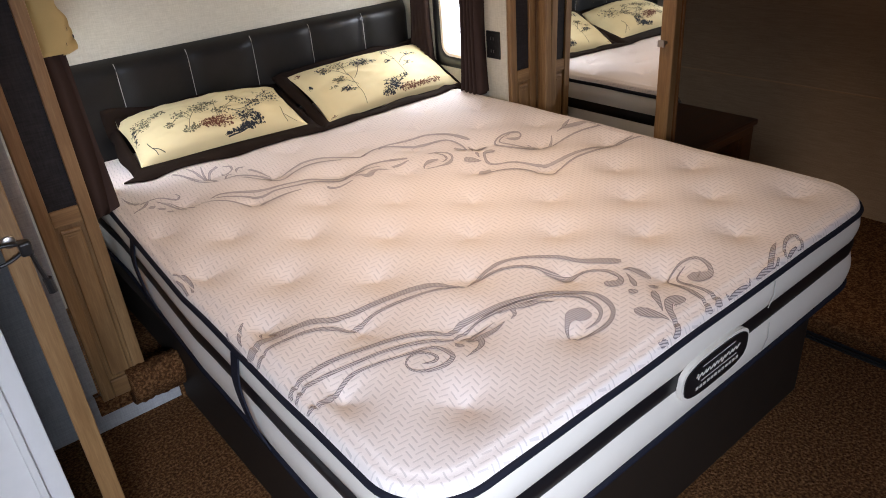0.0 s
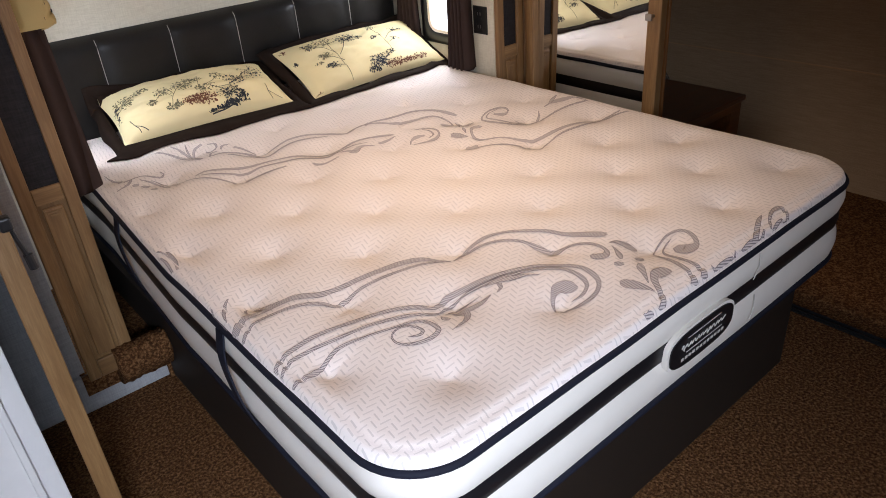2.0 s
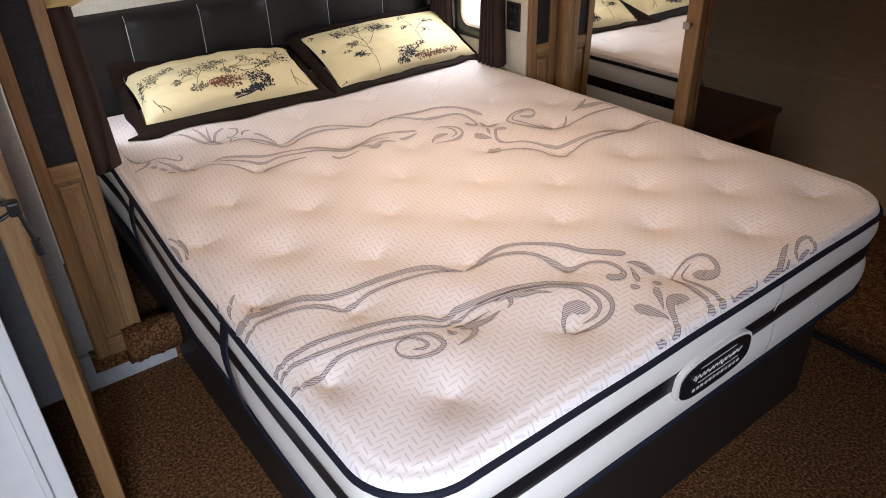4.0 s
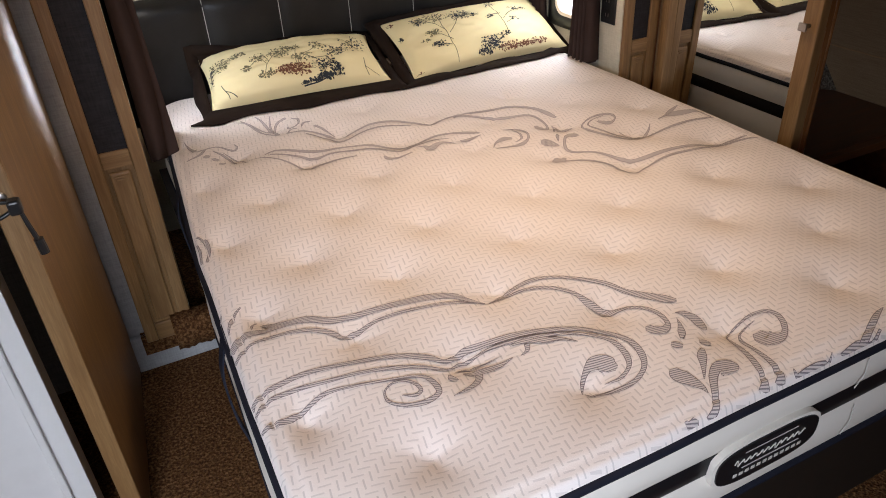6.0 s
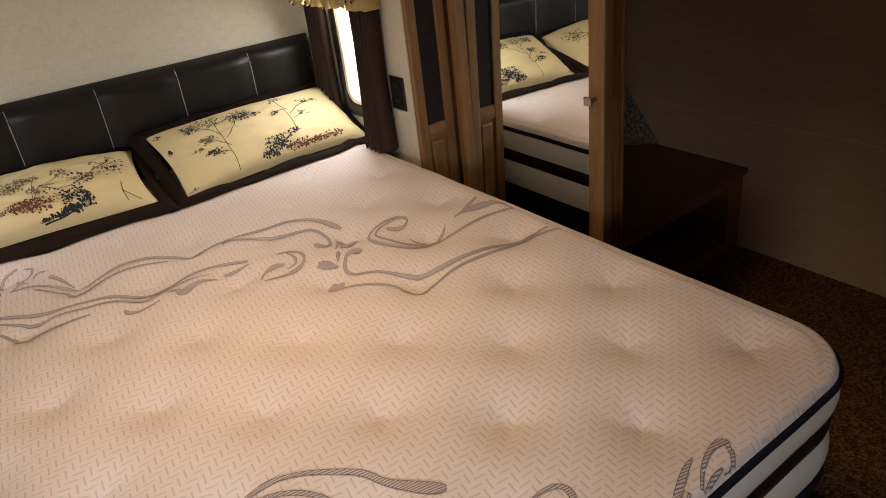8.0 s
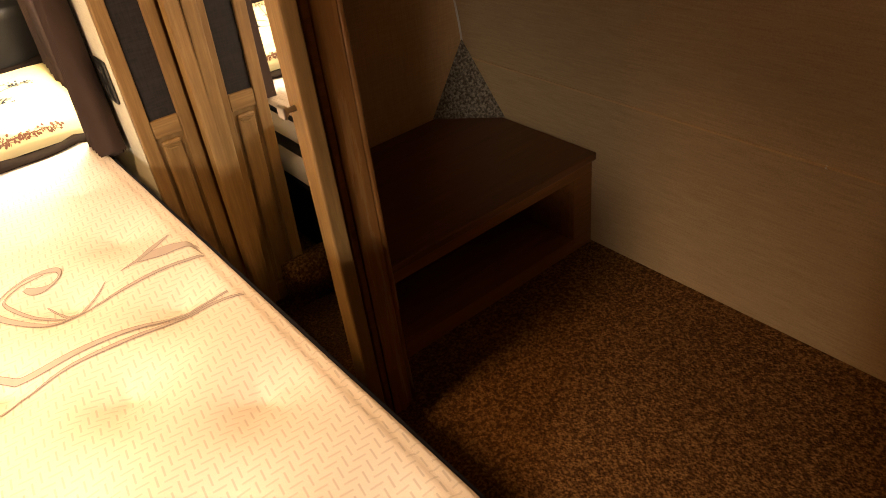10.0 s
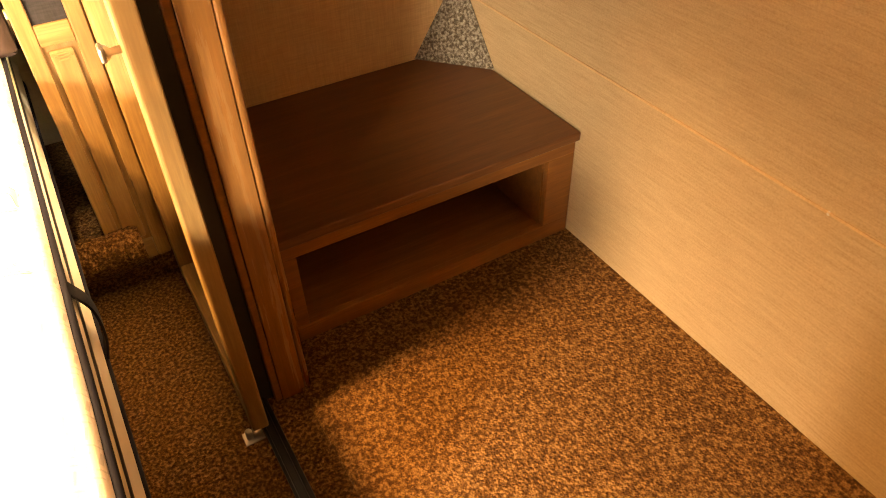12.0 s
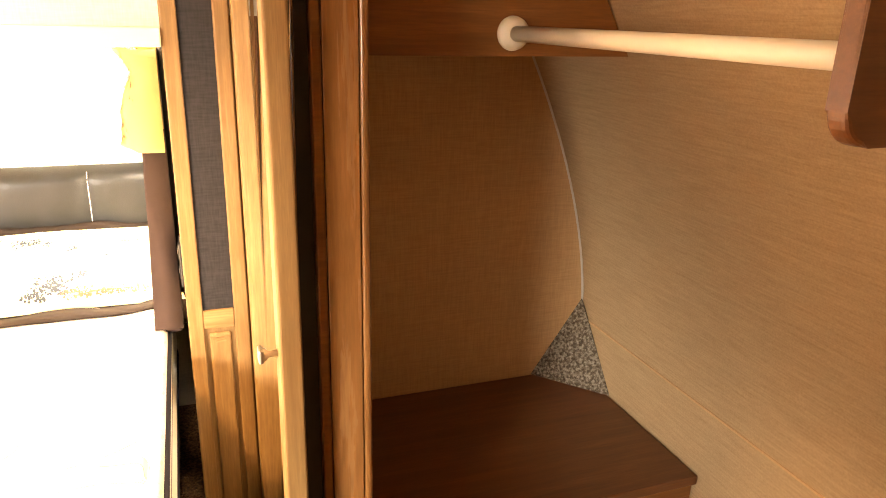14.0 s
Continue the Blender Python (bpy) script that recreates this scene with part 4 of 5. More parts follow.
pillow((0.527, 1.855, 0.711), -4.8, 15.8, 0.605, 0.304, 0.080, 3,
       ((2, ((0.07, 0.25), (0.01, -0.22), (-0.01, -0.55))), (2, ((-0.4, -0.67), (-0.31, -0.28), (-0.16, 0.04), (-0.01, 0.13))), (2, ((-0.34, -0.37), (-0.4, -0.13), (-0.55, -0.28))), (2, ((-0.31, -0.28), (-0.34, -0.04), (-0.37, -0.01))), (0, ((0.1, -0.25), (0.22, -0.37), (0.31, -0.58))), (0, ((0.22, -0.37), (0.37, -0.34), (0.52, -0.16), (0.76, 0.25))), (0, ((0.46, -0.67), (0.37, -0.85), (0.22, -0.94), (0.01, -0.97))), (2, ((0.01, -0.49), (0.07, -0.25), (0.31, 0.07))), (0, ((-0.88, -0.55), (-0.85, -0.75), (-0.8, -0.94))), (0, ((-0.85, -0.75), (-0.78, -0.86), (-0.72, -0.94))), (0, ((0.79, -0.5), (0.77, -0.75), (0.76, -0.94))), (0, ((0.77, -0.75), (0.82, -0.84), (0.88, -0.94))), (2, ((-0.97, -0.25), (-0.94, 0.04), (-0.82, 0.13), (-0.64, 0.22)))),
       ((1, -0.01, -0.64, 0.17, 0.14, 150), (1, -0.19, -0.64, 0.09, 0.1, 40), (0, 0.31, -0.58, 0.12, 0.18, 90), (0, 0.49, -0.19, 0.15, 0.18, 60), (0, 0.73, 0.13, 0.15, 0.34, 50), (0, 0.43, -0.76, 0.06, 0.14, 70), (0, 0.28, -0.88, 0.09, 0.07, 80), (0, 0.16, -0.94, 0.09, 0.05, 70), (0, 0.04, -0.97, 0.06, 0.05, 45), (2, -0.16, 0.04, 0.12, 0.21, 80), (2, -0.4, -0.07, 0.12, 0.15, 50), (2, -0.58, -0.31, 0.06, 0.11, 35), (2, -0.37, -0.64, 0.09, 0.1, 50), (2, -0.01, 0.1, 0.11, 0.1, 35), (2, 0.07, -0.28, 0.12, 0.14, 50), (2, 0.31, 0.1, 0.09, 0.13, 30), (2, -0.85, 0.13, 0.12, 0.22, 80), (0, -0.97, 0.04, 0.06, 0.13, 40), (2, -0.64, 0.28, 0.09, 0.1, 45), (0, -0.97, -0.28, 0.03, 0.12, 25)),
       "plump cream pillow with brown flange, slate and rust flower print")
pillow((1.221, 1.821, 0.722), 2.1, 26.6, 0.661, 0.304, 0.062, 8,
       ((0, ((-0.43, 0.7), (-0.46, -0.01), (-0.46, -0.52), (-0.46, -0.94))), (0, ((-0.43, -0.13), (-0.31, 0.1), (-0.19, 0.4), (-0.04, 0.46))), (0, ((-0.43, -0.34), (-0.52, -0.13), (-0.64, 0.07))), (0, ((-0.46, -0.49), (-0.52, -0.43), (-0.64, -0.43))), (0, ((-0.46, 0.04), (-0.52, 0.34), (-0.7, 0.55))), (0, ((0.28, 0.85), (0.31, 0.16), (0.31, -0.19), (0.28, -0.49))), (0, ((0.34, -0.19), (0.43, -0.1), (0.52, 0.04))), (0, ((0.34, -0.01), (0.46, 0.19), (0.64, 0.37))), (0, ((0.34, 0.19), (0.25, 0.19), (0.19, 0.19))), (0, ((0.22, -0.55), (0.07, -0.7), (-0.1, -0.91))), (1, ((0.19, -0.88), (0.34, -0.85), (0.64, -0.82)))),
       ((0, -0.7, 0.55, 0.09, 0.15, 45), (2, -0.49, 0.55, 0.15, 0.17, 60), (0, -0.16, 0.46, 0.15, 0.21, 90), (2, -0.61, 0.04, 0.09, 0.1, 45), (0, -0.61, -0.4, 0.09, 0.11, 55), (0, 0.01, 0.34, 0.06, 0.06, 12), (2, -0.73, -0.16, 0.06, 0.06, 14), (0, 0.64, 0.37, 0.12, 0.08, 35), (0, 0.49, -0.01, 0.06, 0.12, 22), (0, 0.19, 0.16, 0.06, 0.06, 14), (0, 0.31, 0.67, 0.09, 0.14, 20), (0, 0.04, -0.67, 0.15, 0.19, 130), (0, -0.1, -0.85, 0.09, 0.12, 70), (0, 0.25, -0.52, 0.06, 0.07, 25), (1, 0.25, -0.85, 0.15, 0.09, 70), (1, 0.43, -0.85, 0.12, 0.06, 30), (1, 0.64, -0.82, 0.12, 0.06, 30), (0, -0.97, 0.19, 0.03, 0.07, 50), (1, -0.97, 0.76, 0.06, 0.08, 30), (1, -0.94, -0.97, 0.06, 0.05, 20)),
       "plump cream pillow with brown flange and slate tree print")


# ---- bed-side cabinets ----
def bed_cabinet(x0, x1, z0, label):
    """A slim tall cabinet: frame of two stiles and rails, a dark inset above and a raised panel below."""
    root = thing("bedside_cabinet", ((x0 + x1) / 2, FACE_Y, z0), label, "cabinet", "slim cabinets beside the bed")
    y0, y1, s = FACE_Y, FACE_Y + 0.020, 0.034
    z1, zi = 1.98, 0.742
    part("stile", block((x0, y0, z0), (x0 + s, y1, z1), 0.004, 3), M_WOOD, root)
    part("stile", block((x1 - s, y0, z0), (x1, y1, z1), 0.004, 3), M_WOOD, root)
    for a, b in ((z0, z0 + 0.06), (zi - 0.046, zi), (z1 - 0.06, z1)):
        part("rail", block((x0 + s + 0.0005, y0 + 0.001, a), (x1 - s - 0.0005, y1, b), 0.003), M_WOODX, root)
    part("inset", block((x0 + s - 0.004, y0 + 0.009, zi - 0.004), (x1 - s + 0.004, y0 + 0.013, z1 - 0.056), 0), M_INSET, root, "dark linen-look inset")
    a, b = z0 + 0.06, zi - 0.046
    part("panel", block((x0 + s - 0.003, y0 + 0.010, a - 0.003), (x1 - s + 0.003, y0 + 0.015, b + 0.003), 0), M_WOOD, root)
    part("raised_panel", block((x0 + s + 0.010, y0 + 0.0015, a + 0.012), (x1 - s - 0.010, y0 + 0.0105, b - 0.012), 0.006, 3), M_WOOD, root, "raised maple field")
    cx = (x0 + x1) / 2
    for k in range(3):
        part("carving", block((cx - 0.024 + 0.006 * k, y0 - 0.0006, b - 0.022 - 0.007 * k), (cx + 0.024 - 0.006 * k, y0 + 0.003, b - 0.018 - 0.007 * k), 0.0012, 2), M_WOODX, root)
    part("carcass", block((x0 + 0.004, y1 + 0.0005, z0), (x1 - 0.004, y1 + 0.020, z1), 0), M_WOOD, root)
    return root


bed_cabinet(-0.166, -0.024, 0.130, "slim maple bedside cabinet with dark inset and carved panel")
bed_cabinet(1.562, 1.700, 0.088, "slim maple bedside cabinet with dark inset next to the mirror door")


# carpet wrapped over the edge of the alcove floor
def carpet_roll(x0, x1):
    rows = []
    n = 30
    for i in range(n + 1):
        x = x0 + (x1 - x0) * i / n
        ring = []
        for s in range(15):
            a = radians(-110 + 250 * s / 14)
            r = 0.074 + 0.009 * noise.noise(Vector((x * 60, a * 9, 3)))
            ring.append((x, 1.395 - r * math.cos(a - 0.4), 0.135 + r * math.sin(a)))
        rows.append(ring)
    rows = [[(p[0], 1.395, 0.135) for p in rows[0]]] + rows + [[(p[0], 1.395, 0.135) for p in rows[-1]]]
    ob = part("carpet_edge", sheet(rows), M_CARPET, None, "", True)
    return tagged(ob, "brown carpet wrapped round the alcove floor edge", "carpet", "carpet edges beside the bed")


carpet_roll(-0.085, 0.068)
carpet_roll(1.440, 1.640)


# ---- windows, curtains, outlet ----
def side_window(n, x, way):
    """A small framed window in an alcove side wall; way points into the room."""
    root = thing(f"window_{n}", (x, (WIN_Y0 + WIN_Y1) / 2, WIN_Z0), "small black-framed window with rounded corners and daylight", "window", kind="structure")
    def ring(gap, off, r):
        y0, y1, z0, z1 = WIN_Y0 + gap, WIN_Y1 - gap, WIN_Z0 + gap, WIN_Z1 - gap
        out = []
        for cy, cz, a0 in ((y1 - r, z0 + r, -90), (y1 - r, z1 - r, 0), (y0 + r, z1 - r, 90), (y0 + r, z0 + r, 180)):
            out += [(x + way * off, cy + r * math.cos(radians(a0 + 15 * s)), cz + r * math.sin(radians(a0 + 15 * s))) for s in range(7)]
        return out
    part("window_frame", sheet([ring(-0.024, 0.001, 0.03), ring(-0.024, 0.014, 0.03), ring(0.020, 0.016, 0.05), ring(0.022, -0.030, 0.05), ring(-0.024, -0.030, 0.03)], False, True), M_BLACK, root, "black moulded frame", True)
    part("gasket", sheet([ring(0.021, 0.0165, 0.05), ring(0.032, 0.014, 0.04), ring(0.033, -0.02, 0.04)], False, True), M_IVORY, root, "pale gasket")
    pane = ring(0.02, -0.022, 0.05)
    bm = bmesh.new()
    bm.faces.new([bm.verts.new(p) for p in pane])
    part("pane", bm, M_GLASSGLOW, root, "bright frosted pane")
    part("cross_bar", block((min(x - way * 0.02, x - way * 0.008), WIN_Y0 + 0.02, 1.085), (max(x - way * 0.02, x - way * 0.008), WIN_Y1 - 0.02, 1.105), 0.002), M_BLACK, root)


side_window(1, SIDE_L, 1)
side_window(2, SIDE_R, -1)


def curtain(x, way, y0, y1, z0, z1, depth, seed, label):
    """A gathered hanging with folds, thick at the hem."""
    rows = []
    n, h = 48, 24
    for i in range(n + 1):
        y = y0 + (y1 - y0) * i / n
        row = []
        for j in range(h + 1):
            f = j / h
            z = z0 + (z1 - z0) * f
            fold = 0.5 + 0.5 * math.sin(i * 0.62 + seed + 0.5 * math.sin(f * 3 + seed))
            squeeze = 1 - 0.20 * math.sin(f * math.pi) * (0.6 + 0.4 * math.sin(seed))
            mid = (y0 + y1) / 2
            row.append((x + way * (0.006 + depth * fold * (0.75 + 0.25 * (1 - f))), mid + (y - mid) * squeeze, z + 0.008 * math.sin(i * 0.5 + seed) * (1 - f)))
        rows.append(row)
    back = [[(x + way * 0.002, p[1], p[2]) for p in row] for row in reversed(rows)]
    ob = part("curtain", sheet(rows + back, True), M_CURTAIN, None, "", True)
    return tagged(ob, label, "curtain", "curtains of the bed alcove")


curtain(SIDE_R - 0.012, -1, 1.500, 1.615, 0.650, 1.150, 0.062, 1.0, "dark brown gathered curtain beside the alcove window")
curtain(SIDE_R - 0.012, -1, 1.835, 1.965, 0.720, 1.150, 0.034, 2.2, "dark brown narrow curtain between window and headboard")
curtain(SIDE_L + 0.012, 1, 1.505, 1.690, 0.645, 1.150, 0.080, 3.1, "dark brown gathered curtain beside the headboard")
curtain(SIDE_L + 0.012, 1, 1.835, 1.965, 0.720, 1.150, 0.034, 4.0, "dark brown narrow curtain between window and headboard")


def valance(x, way, seed):
    """A puffed cream swag over the curtain, printed with flowers."""
    rng = random.Random(seed)
    root = thing("valance", (x, 1.60, 1.10), "gathered cream valance with dark flower print over a curtain", "valance", "valances of the bed alcove")
    rows = []
    n, h = 84, 22
    def at(i, f):
        """Gathered under a narrow frill at the top, puffed below it, a wavy skirt at the hem."""
        y = 1.490 + 0.42 * i / n
        fold = math.sin(i * 0.95 + seed + 0.9 * math.sin(f * 2.5 + i * 0.21)) + 0.5 * math.sin(i * 2.1 + seed * 2 + 2 * f)
        body = 0.046 + 0.026 * (1 - f / 0.78) ** 0.6 if f < 0.78 else 0.046 + 0.030 * (f - 0.78) / 0.22
        crush = 0.012 * noise.noise(Vector((i * 0.35, f * 7, seed)))
        return Vector((x + way * (0.004 + body + 0.014 * fold * (0.45 + 0.75 * abs(f - 0.78)) + crush), y + 0.006 * math.sin(f * 9 + i), 1.110 + 0.215 * f + 0.012 * math.sin(i * 0.9 + seed) * (1 - f) ** 2))
    rows = [[at(i, j / h) for j in range(h + 1)] for i in range(n + 1)]
    back = [[Vector((x + way * 0.004, p.y, p.z)) for p in row] for row in reversed(rows)]
    part("swag", sheet(rows + back, True), M_SWAG, root, "", True)
    ink = bmesh.new()
    for _ in range(40):
        ci, cf = rng.uniform(0.5, n - 0.5), rng.uniform(0.15, 0.85)
        for _ in range(24):
            i, f, r = ci + rng.gauss(0, 2.0), cf + rng.gauss(0, 0.08), rng.uniform(0.002, 0.006)
            if 0 < i < n and 0 < f < 1:
                p = at(i, f) + Vector((way * 0.0025, 0, 0))
                ink.faces.new([ink.verts.new(p + Vector((0, r * math.cos(a), r * math.sin(a)))) for a in (0, 1.3, 2.5, 3.8, 5.0)])
    tagged(part("flower_print", ink, M_INK, root, "dark flower print"), kind="stuff")


valance(SIDE_R - 0.012, -1, 5)
valance(SIDE_L + 0.012, 1, 6)

outlet = thing("wall_outlet", (SIDE_R, 1.49, 0.79), "black double socket plate on the alcove wall", "outlet")
part("plate", block((SIDE_R - 0.007, 1.438, 0.788), (SIDE_R - 0.0005, 1.514, 0.894), 0.003), M_BLACK, outlet)
for z in (0.818, 0.866):
    sock = part("socket", block((SIDE_R - 0.0095, 1.459, z - 0.016), (SIDE_R - 0.0075, 1.493, z + 0.016), 0.001), M_BLACK, outlet)
    for dy in (-0.007, 0.007):
        part("slot", block((SIDE_R - 0.0106, 1.476 + dy - 0.0012, z - 0.006), (SIDE_R - 0.0098, 1.476 + dy + 0.0012, z + 0.006), 0), M_METAL, sock)


# ---- mirror door and wardrobe ----
DX0, DX1 = 1.701, 1.7365
D_Y0, D_Y1 = 0.765, 1.372
mirror_door = thing("mirror_door", ((DX0 + DX1) / 2, (D_Y0 + D_Y1) / 2, 0.0), "maple framed mirror sliding door of the wardrobe", "door")
part("stile", block((DX0, D_Y0, 0.016), (DX1, D_Y0 + 0.052, 1.98), 0.005, 3), M_WOOD, mirror_door)
part("stile", block((DX0, D_Y1 - 0.040, 0.016), (DX1, D_Y1, 1.98), 0.005, 3), M_WOOD, mirror_door)
for a, b in ((0.016, 0.070), (1.92, 1.98)):
    part("rail", block((DX0 + 0.001, D_Y0 + 0.0525, a), (DX1, D_Y1 - 0.0405, b), 0.004), M_WOODY, mirror_door)
glass = block((1.734, D_Y0 + 0.048, 0.065), (1.7365, D_Y1 - 0.036, 1.925), 0)
for v in glass.verts:
    v.co.x += 0.018 * (v.co.z - 0.75)
part("mirror", glass, M_MIRROR, mirror_door, "clear silvered mirror")
knob = part("knob", lathe([(0.0, 0.0), (0.006, 0.0), (0.005, 0.014), (0.010, 0.018), (0.012, 0.024), (0.009, 0.029), (0.0, 0.030)], 16, None, Matrix.Rotation(radians(-90), 4, "Y"), (DX0, 0.793, 0.903)), M_METAL, mirror_door, "square nickel knob", True)
part("knob_plate", block((DX0 - 0.030, 0.780, 0.892), (DX0 - 0.022, 0.806, 0.915), 0.003), M_METAL, knob)

jamb = thing("wardrobe_jamb", (1.82, 0.86, 0.0), "maple wardrobe jamb with a rounded edge beside the opening", "door jamb")
part("back_strip", block((1.774, 0.832, 0.0), (1.790, 0.90, TOP - 0.002), 0.003), M_REDWOOD, jamb, "reddish side strip")
part("face_board", block((1.7905, 0.828, 0.0), (1.845, 0.90, TOP - 0.002), 0.002), M_JAMB, jamb)
part("rounded_edge", tube([(1.8535, 0.836, z) for z in (0.0, 0.5, 1.0, 1.5, TOP - 0.002)], 0.0085, 12), M_JAMB, jamb, "rounded maple bead", True)
# a black block stands in for the shade in the gap beside the door
part("dark_gap", block((1.7425, 0.850, 0.0), (1.7735, 0.90, TOP - 0.002), 0), M_BLACK, jamb, "black strip standing in for the shade behind the door")
part("return_board", block((1.8455, 0.840, 0.0), (1.861, 0.96, TOP - 0.002), 0.002), M_JAMB, jamb)

step = thing("wardrobe_bench", (2.30, 1.28, 0.0), "low cherry-brown bench with an open cubby on the carpet", "bench")
BX0, BX1 = 1.863, NOSE_X - 0.003
part("top_board", block((BX0, 0.945, 0.322), (BX1, 1.543, 0.348), 0.005, 3), M_DARKWOOD, step, "dark cherry top board with eased edge")
part("frame_rail", block((BX0, 0.963, 0.277), (BX1, 0.981, 0.3215), 0.002), M_REDWOOD, step)
part("frame_rail", block((BX0, 0.963, 0.0), (BX1, 0.981, 0.060), 0.002), M_REDWOOD, step)
part("frame_stile", block((BX0, 0.963, 0.0605), (1.922, 0.981, 0.2765), 0.002), M_REDWOOD, step)
part("frame_stile", block((BX1 - 0.085, 0.963, 0.0605), (BX1, 0.981, 0.2765), 0.002), M_REDWOOD, step)
part("cubby_floor", block((BX0, 0.9815, 0.040), (BX1, 1.541, 0.058), 0), M_REDWOOD, step)
part("cubby_side", block((BX1 - 0.09, 0.9815, 0.0585), (BX1 - 0.076, 1.541, 0.3215), 0), M_REDWOOD, step)
part("cubby_back", block((BX0, 1.40, 0.0585), (BX1 - 0.0905, 1.412, 0.3215), 0), M_REDWOOD, step)

# carpeted gusset in the corner over the bench
gus = bmesh.new()
tri = [Vector((2.548, 1.542, 0.349)), Vector((2.712, 1.350, 0.349)), Vector((2.705, 1.538, 0.588))]
nrm = (tri[1] - tri[0]).cross(tri[2] - tri[0]).normalized() * 0.012
front = [gus.verts.new(p) for p in tri]
rear = [gus.verts.new(p + (nrm if nrm.x > 0 else -nrm)) for p in tri]
gus.faces.new(front)
gus.faces.new(rear[::-1])
for s in range(3):
    gus.faces.new((front[s], front[(s + 1) % 3], rear[(s + 1) % 3], rear[s]))
plug = lathe([(0.0, 0.003), (0.003, 0.003), (0.0045, 0.0015), (0.005, -0.001)], 14, None, Matrix.Rotation(radians(-90), 4, "Y"), (NOSE_X, 0.28, 0.526))
tagged(part("screw_cap", plug, M_SEAM, None, "", True), "small pale screw cap on the tan front wall", "screw cap")
tagged(part("corner_gusset", gus, carpet("grey_gusset_carpet", (0.085, 0.070, 0.054), (0.20, 0.170, 0.135), (0.36, 0.32, 0.265))), "triangular grey-brown carpet patch in the wardrobe corner on the bench", "carpet")

shelf_front = thing("wardrobe_shelf_board", (2.2, 1.09, 1.337), "reddish wooden board holding the closet rod across the wardrobe", "board")
top_z = 1.60
rows = [[(1.863, 1.080, 1.337), (1.863, 1.080, top_z)], [(nose_x(1.337) - 0.002, 1.080, 1.337), (nose_x(top_z) - 0.002, 1.080, top_z)], [(nose_x(1.337) - 0.002, 1.098, 1.337), (nose_x(top_z) - 0.002, 1.098, top_z)], [(1.863, 1.098, 1.337), (1.863, 1.098, top_z)]]
bm = sheet(rows, True)
bmesh.ops.holes_fill(bm, edges=bm.edges[:], sides=4)
part("board", bm, M_REDWOOD, shelf_front)

rod = thing("closet_rod", (2.207, 0.70, 1.380), "ivory closet rod between a board and a rounded bracket", "closet rod")
part("pole", tube([(2.207, 0.294, 1.380), (2.207, 0.7, 1.380), (2.207, 1.066, 1.380)], 0.0145, 20), M_IVORY, rod, "", True)
part("end_cup", lathe([(0.0, 0.0), (0.030, 0.0), (0.033, 0.006), (0.031, 0.016), (0.022, 0.024), (0.0146, 0.026)], 28, None, Matrix.Rotation(radians(90), 4, "X"), (2.207, 1.0795, 1.380)), M_IVORY, rod, "ivory end cup", True)

bracket = thing("rod_bracket", (2.35, 0.283, 1.335), "dark wood rounded bracket hanging from the wardrobe wall", "bracket")
r, bx0, bz0 = 0.035, 2.180, 1.296
profile = [(bx0, 1.75), (bx0, bz0 + r)] + [(bx0 + r - r * math.cos(radians(a)), bz0 + r - r * math.sin(radians(a))) for a in (15, 30, 45, 60, 75, 90)]
profile += [(nose_x(bz0) - 0.002, bz0), (nose_x(1.45) - 0.002, 1.45), (nose_x(1.6) - 0.002, 1.6), (nose_x(1.75) - 0.002, 1.75)]
bm = bmesh.new()
a = [bm.verts.new((x, 0.270, z)) for x, z in profile]
b = [bm.verts.new((x, 0.296, z)) for x, z in profile]
bm.faces.new(a)
bm.faces.new(b[::-1])
for s in range(len(a)):
    bm.faces.new((a[s], a[(s + 1) % len(a)], b[(s + 1) % len(a)], b[s]))
bmesh.ops.bevel(bm, geom=[e for e in bm.edges if abs(e.verts[0].co.y - e.verts[1].co.y) < 1e-5], offset=0.006, segments=3, affect="EDGES", profile=0.5)
part("board", bm, M_DARKWOOD, bracket)


guide = thing("door_guide", (1.700, 0.775, 0.0), "small nickel door guide on the carpet beside the track", "door guide")
part("plate", block((1.676, 0.752, 0.0), (1.720, 0.786, 0.004), 0.001), M_METAL, guide)
part("post", lathe([(0.0, 0.030), (0.006, 0.030), (0.0075, 0.027), (0.0075, 0.004)], 16, None, None, (1.690, 0.768, 0.0)), M_METAL, guide, "", True)
part("roller", lathe([(0.004, 0.022), (0.010, 0.022), (0.011, 0.016), (0.011, 0.008), (0.004, 0.006)], 16, None, None, (1.708, 0.771, 0.0)), M_METAL, guide, "", True)


# ---- open door beside the bed ----
door = thing("door_1", (-0.27, 0.80, 0.0), "open maple bathroom door held by a black strap", "door", kind="structure")
lean = math.atan2(0.045, 0.65)
m_door = Matrix.Translation((-0.277, 0.80, 0.0)) @ Matrix.Rotation(-lean, 4, "Z")


def on_door(bm):
    bmesh.ops.transform(bm, matrix=m_door, verts=bm.verts)
    return bm


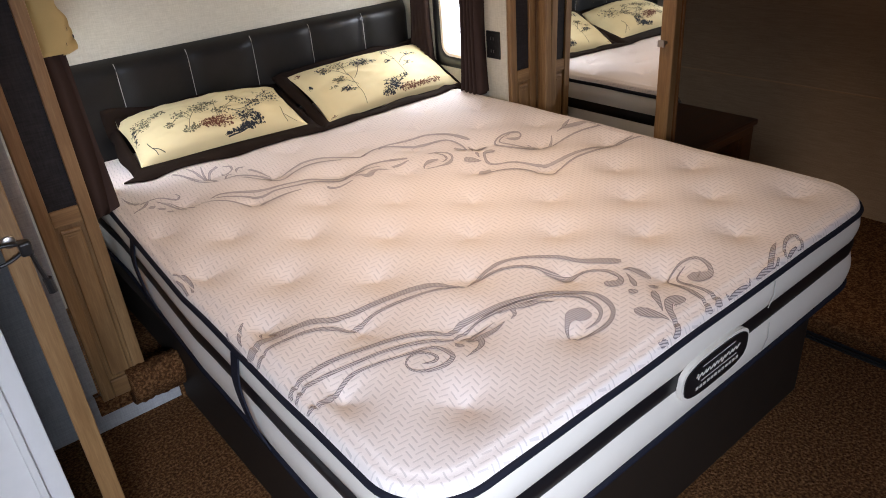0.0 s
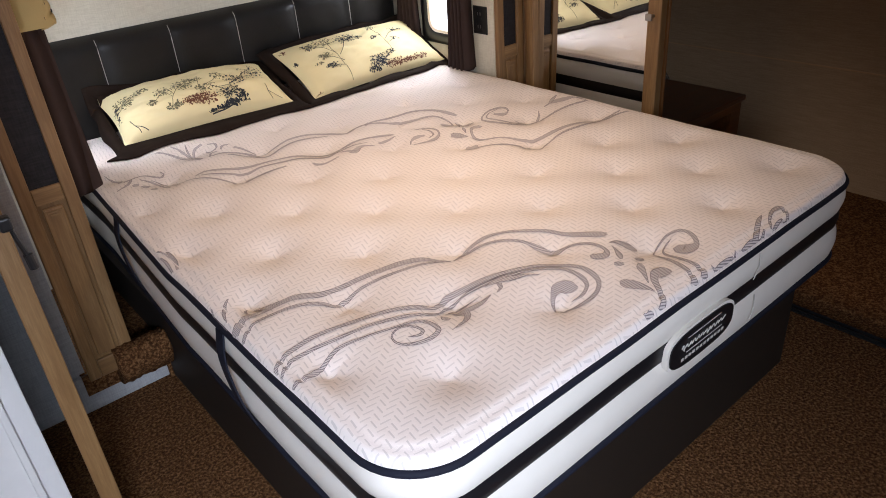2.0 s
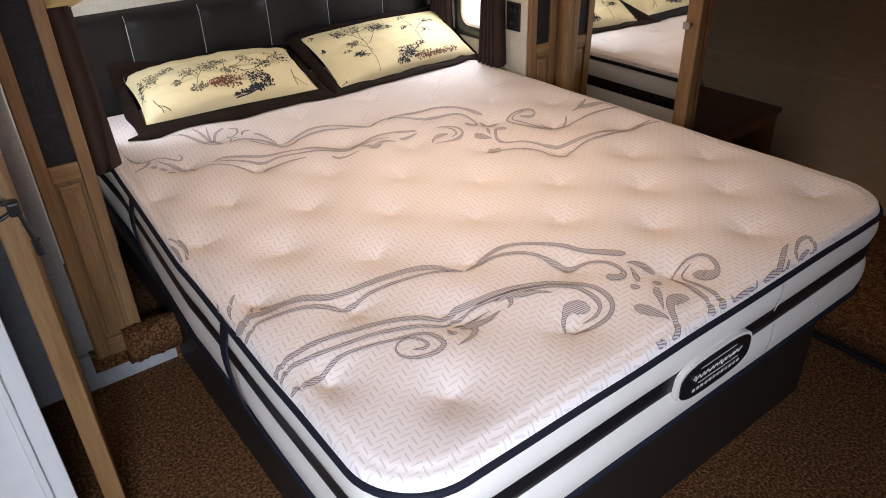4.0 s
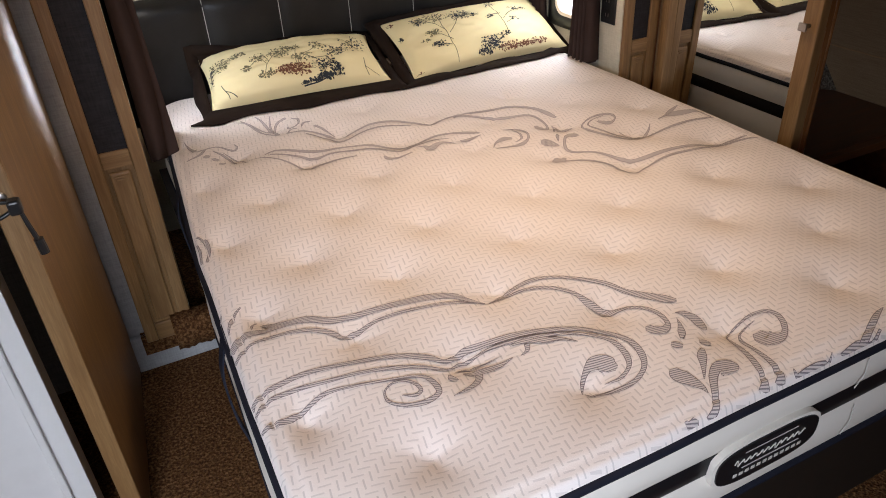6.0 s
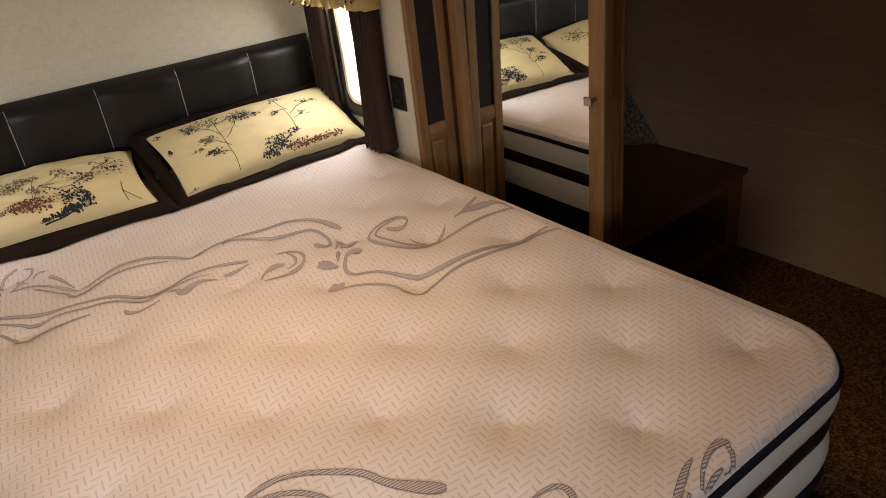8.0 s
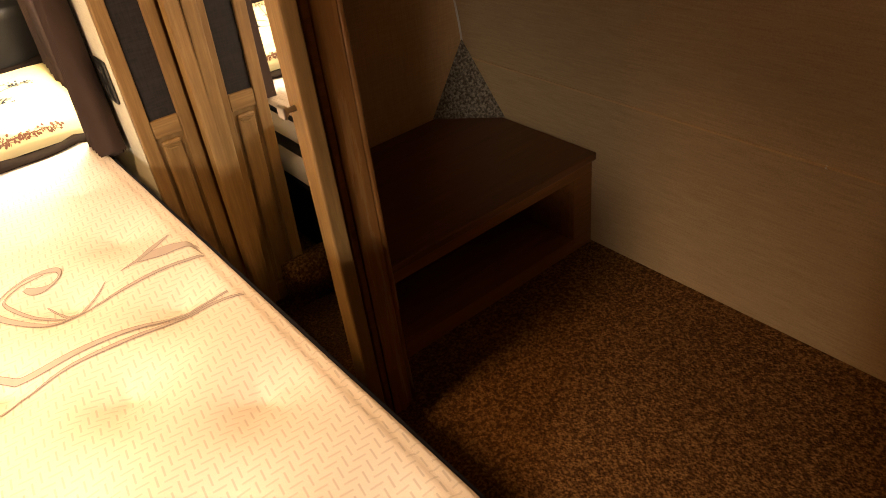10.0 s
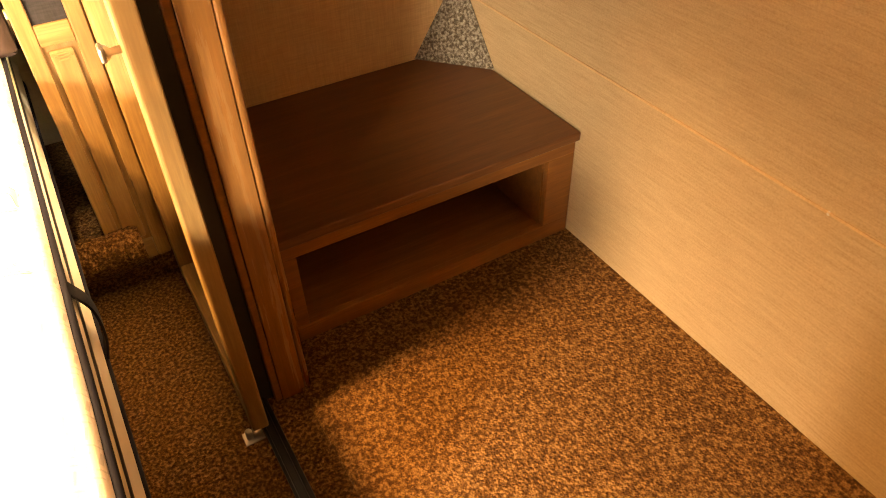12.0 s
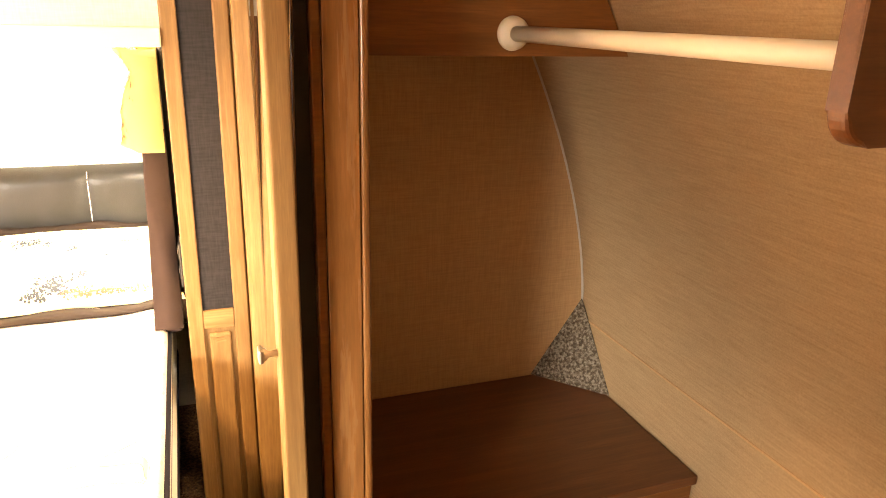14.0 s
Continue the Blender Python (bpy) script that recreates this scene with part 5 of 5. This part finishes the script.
part("slab", on_door(block((-0.020, 0.0, 0.012), (0.020, 0.640, 1.96), 0.003)), M_WOOD, door)
part("lock_plate", on_door(lathe([(0.0, 0.004), (0.010, 0.004), (0.0125, 0.002), (0.0125, 0.0)], 24, None, Matrix.Rotation(radians(90), 4, "X"), (-0.004, 0.0, 0.925))), M_METAL, door, "round metal lock face", True)
strap = part("strap", tube(smooth_line([(-0.45, 0.826, 0.91), (-0.36, 0.80, 0.925), (-0.285, 0.785, 0.925), (-0.262, 0.788, 0.91), (-0.30, 0.785, 0.892), (-0.38, 0.80, 0.885), (-0.45, 0.826, 0.88)], 6), 0.0036, 8), M_BLACK, door, "black rubber strap", True)
part("strap_toggle", block((-0.272, 0.772, 0.897), (-0.250, 0.796, 0.925), 0.005, 3), M_BLACK, strap)
part("strap_tail", tube([(-0.256, 0.784, 0.90), (-0.252, 0.782, 0.87), (-0.246, 0.782, 0.835)], [0.004, 0.0045, 0.005], 8), M_BLACK, strap)
part("strap_end", tube([(-0.246, 0.782, 0.842), (-0.244, 0.782, 0.812)], 0.0085, 12), M_BLACK, strap)
tagged(part("casing_strip", block((-0.400, 0.815, 0.0), (-0.385, 0.8295, 1.98), 0.003), M_WHITE), "white moulding strip on the bathroom wall", "trim", kind="structure")

# ---- behind the camera: window and ceiling lamp that light the room ----
rear = thing("window_3", (-0.60, REAR_Y, 1.0), "white framed window in the rear wall", "window", kind="structure")
for a, b in (((-1.04, REAR_Y - 0.05, 1.0), (-1.01, REAR_Y + 0.01, 1.6)), ((-0.19, REAR_Y - 0.05, 1.0), (-0.16, REAR_Y + 0.01, 1.6)), ((-1.01, REAR_Y - 0.05, 1.0), (-0.19, REAR_Y + 0.01, 1.03)), ((-1.01, REAR_Y - 0.05, 1.57), (-0.19, REAR_Y + 0.01, 1.6))):
    part("window_frame", block(a, b, 0.003), M_WHITE, rear)
part("pane", block((-1.01, REAR_Y - 0.04, 1.03), (-0.19, REAR_Y - 0.036, 1.57), 0), M_GLASSGLOW, rear, "bright frosted pane")
lamp = thing("ceiling_lamp", (0.76, 0.76, 1.98), "round ceiling lamp with a warm diffuser", "ceiling lamp")
part("rim", lathe([(0.0, 2.019), (0.165, 2.019), (0.170, 2.0), (0.160, 1.985), (0.155, 1.99)], 32, None, None, (0.76, 0.76, 0)), M_METAL, lamp, "", True)
part("diffuser", lathe([(0.155, 1.992), (0.125, 1.978), (0.06, 1.972), (0.0, 1.971)], 32, None, None, (0.76, 0.76, 0)), M_BULB, lamp, "warm glowing diffuser", True)
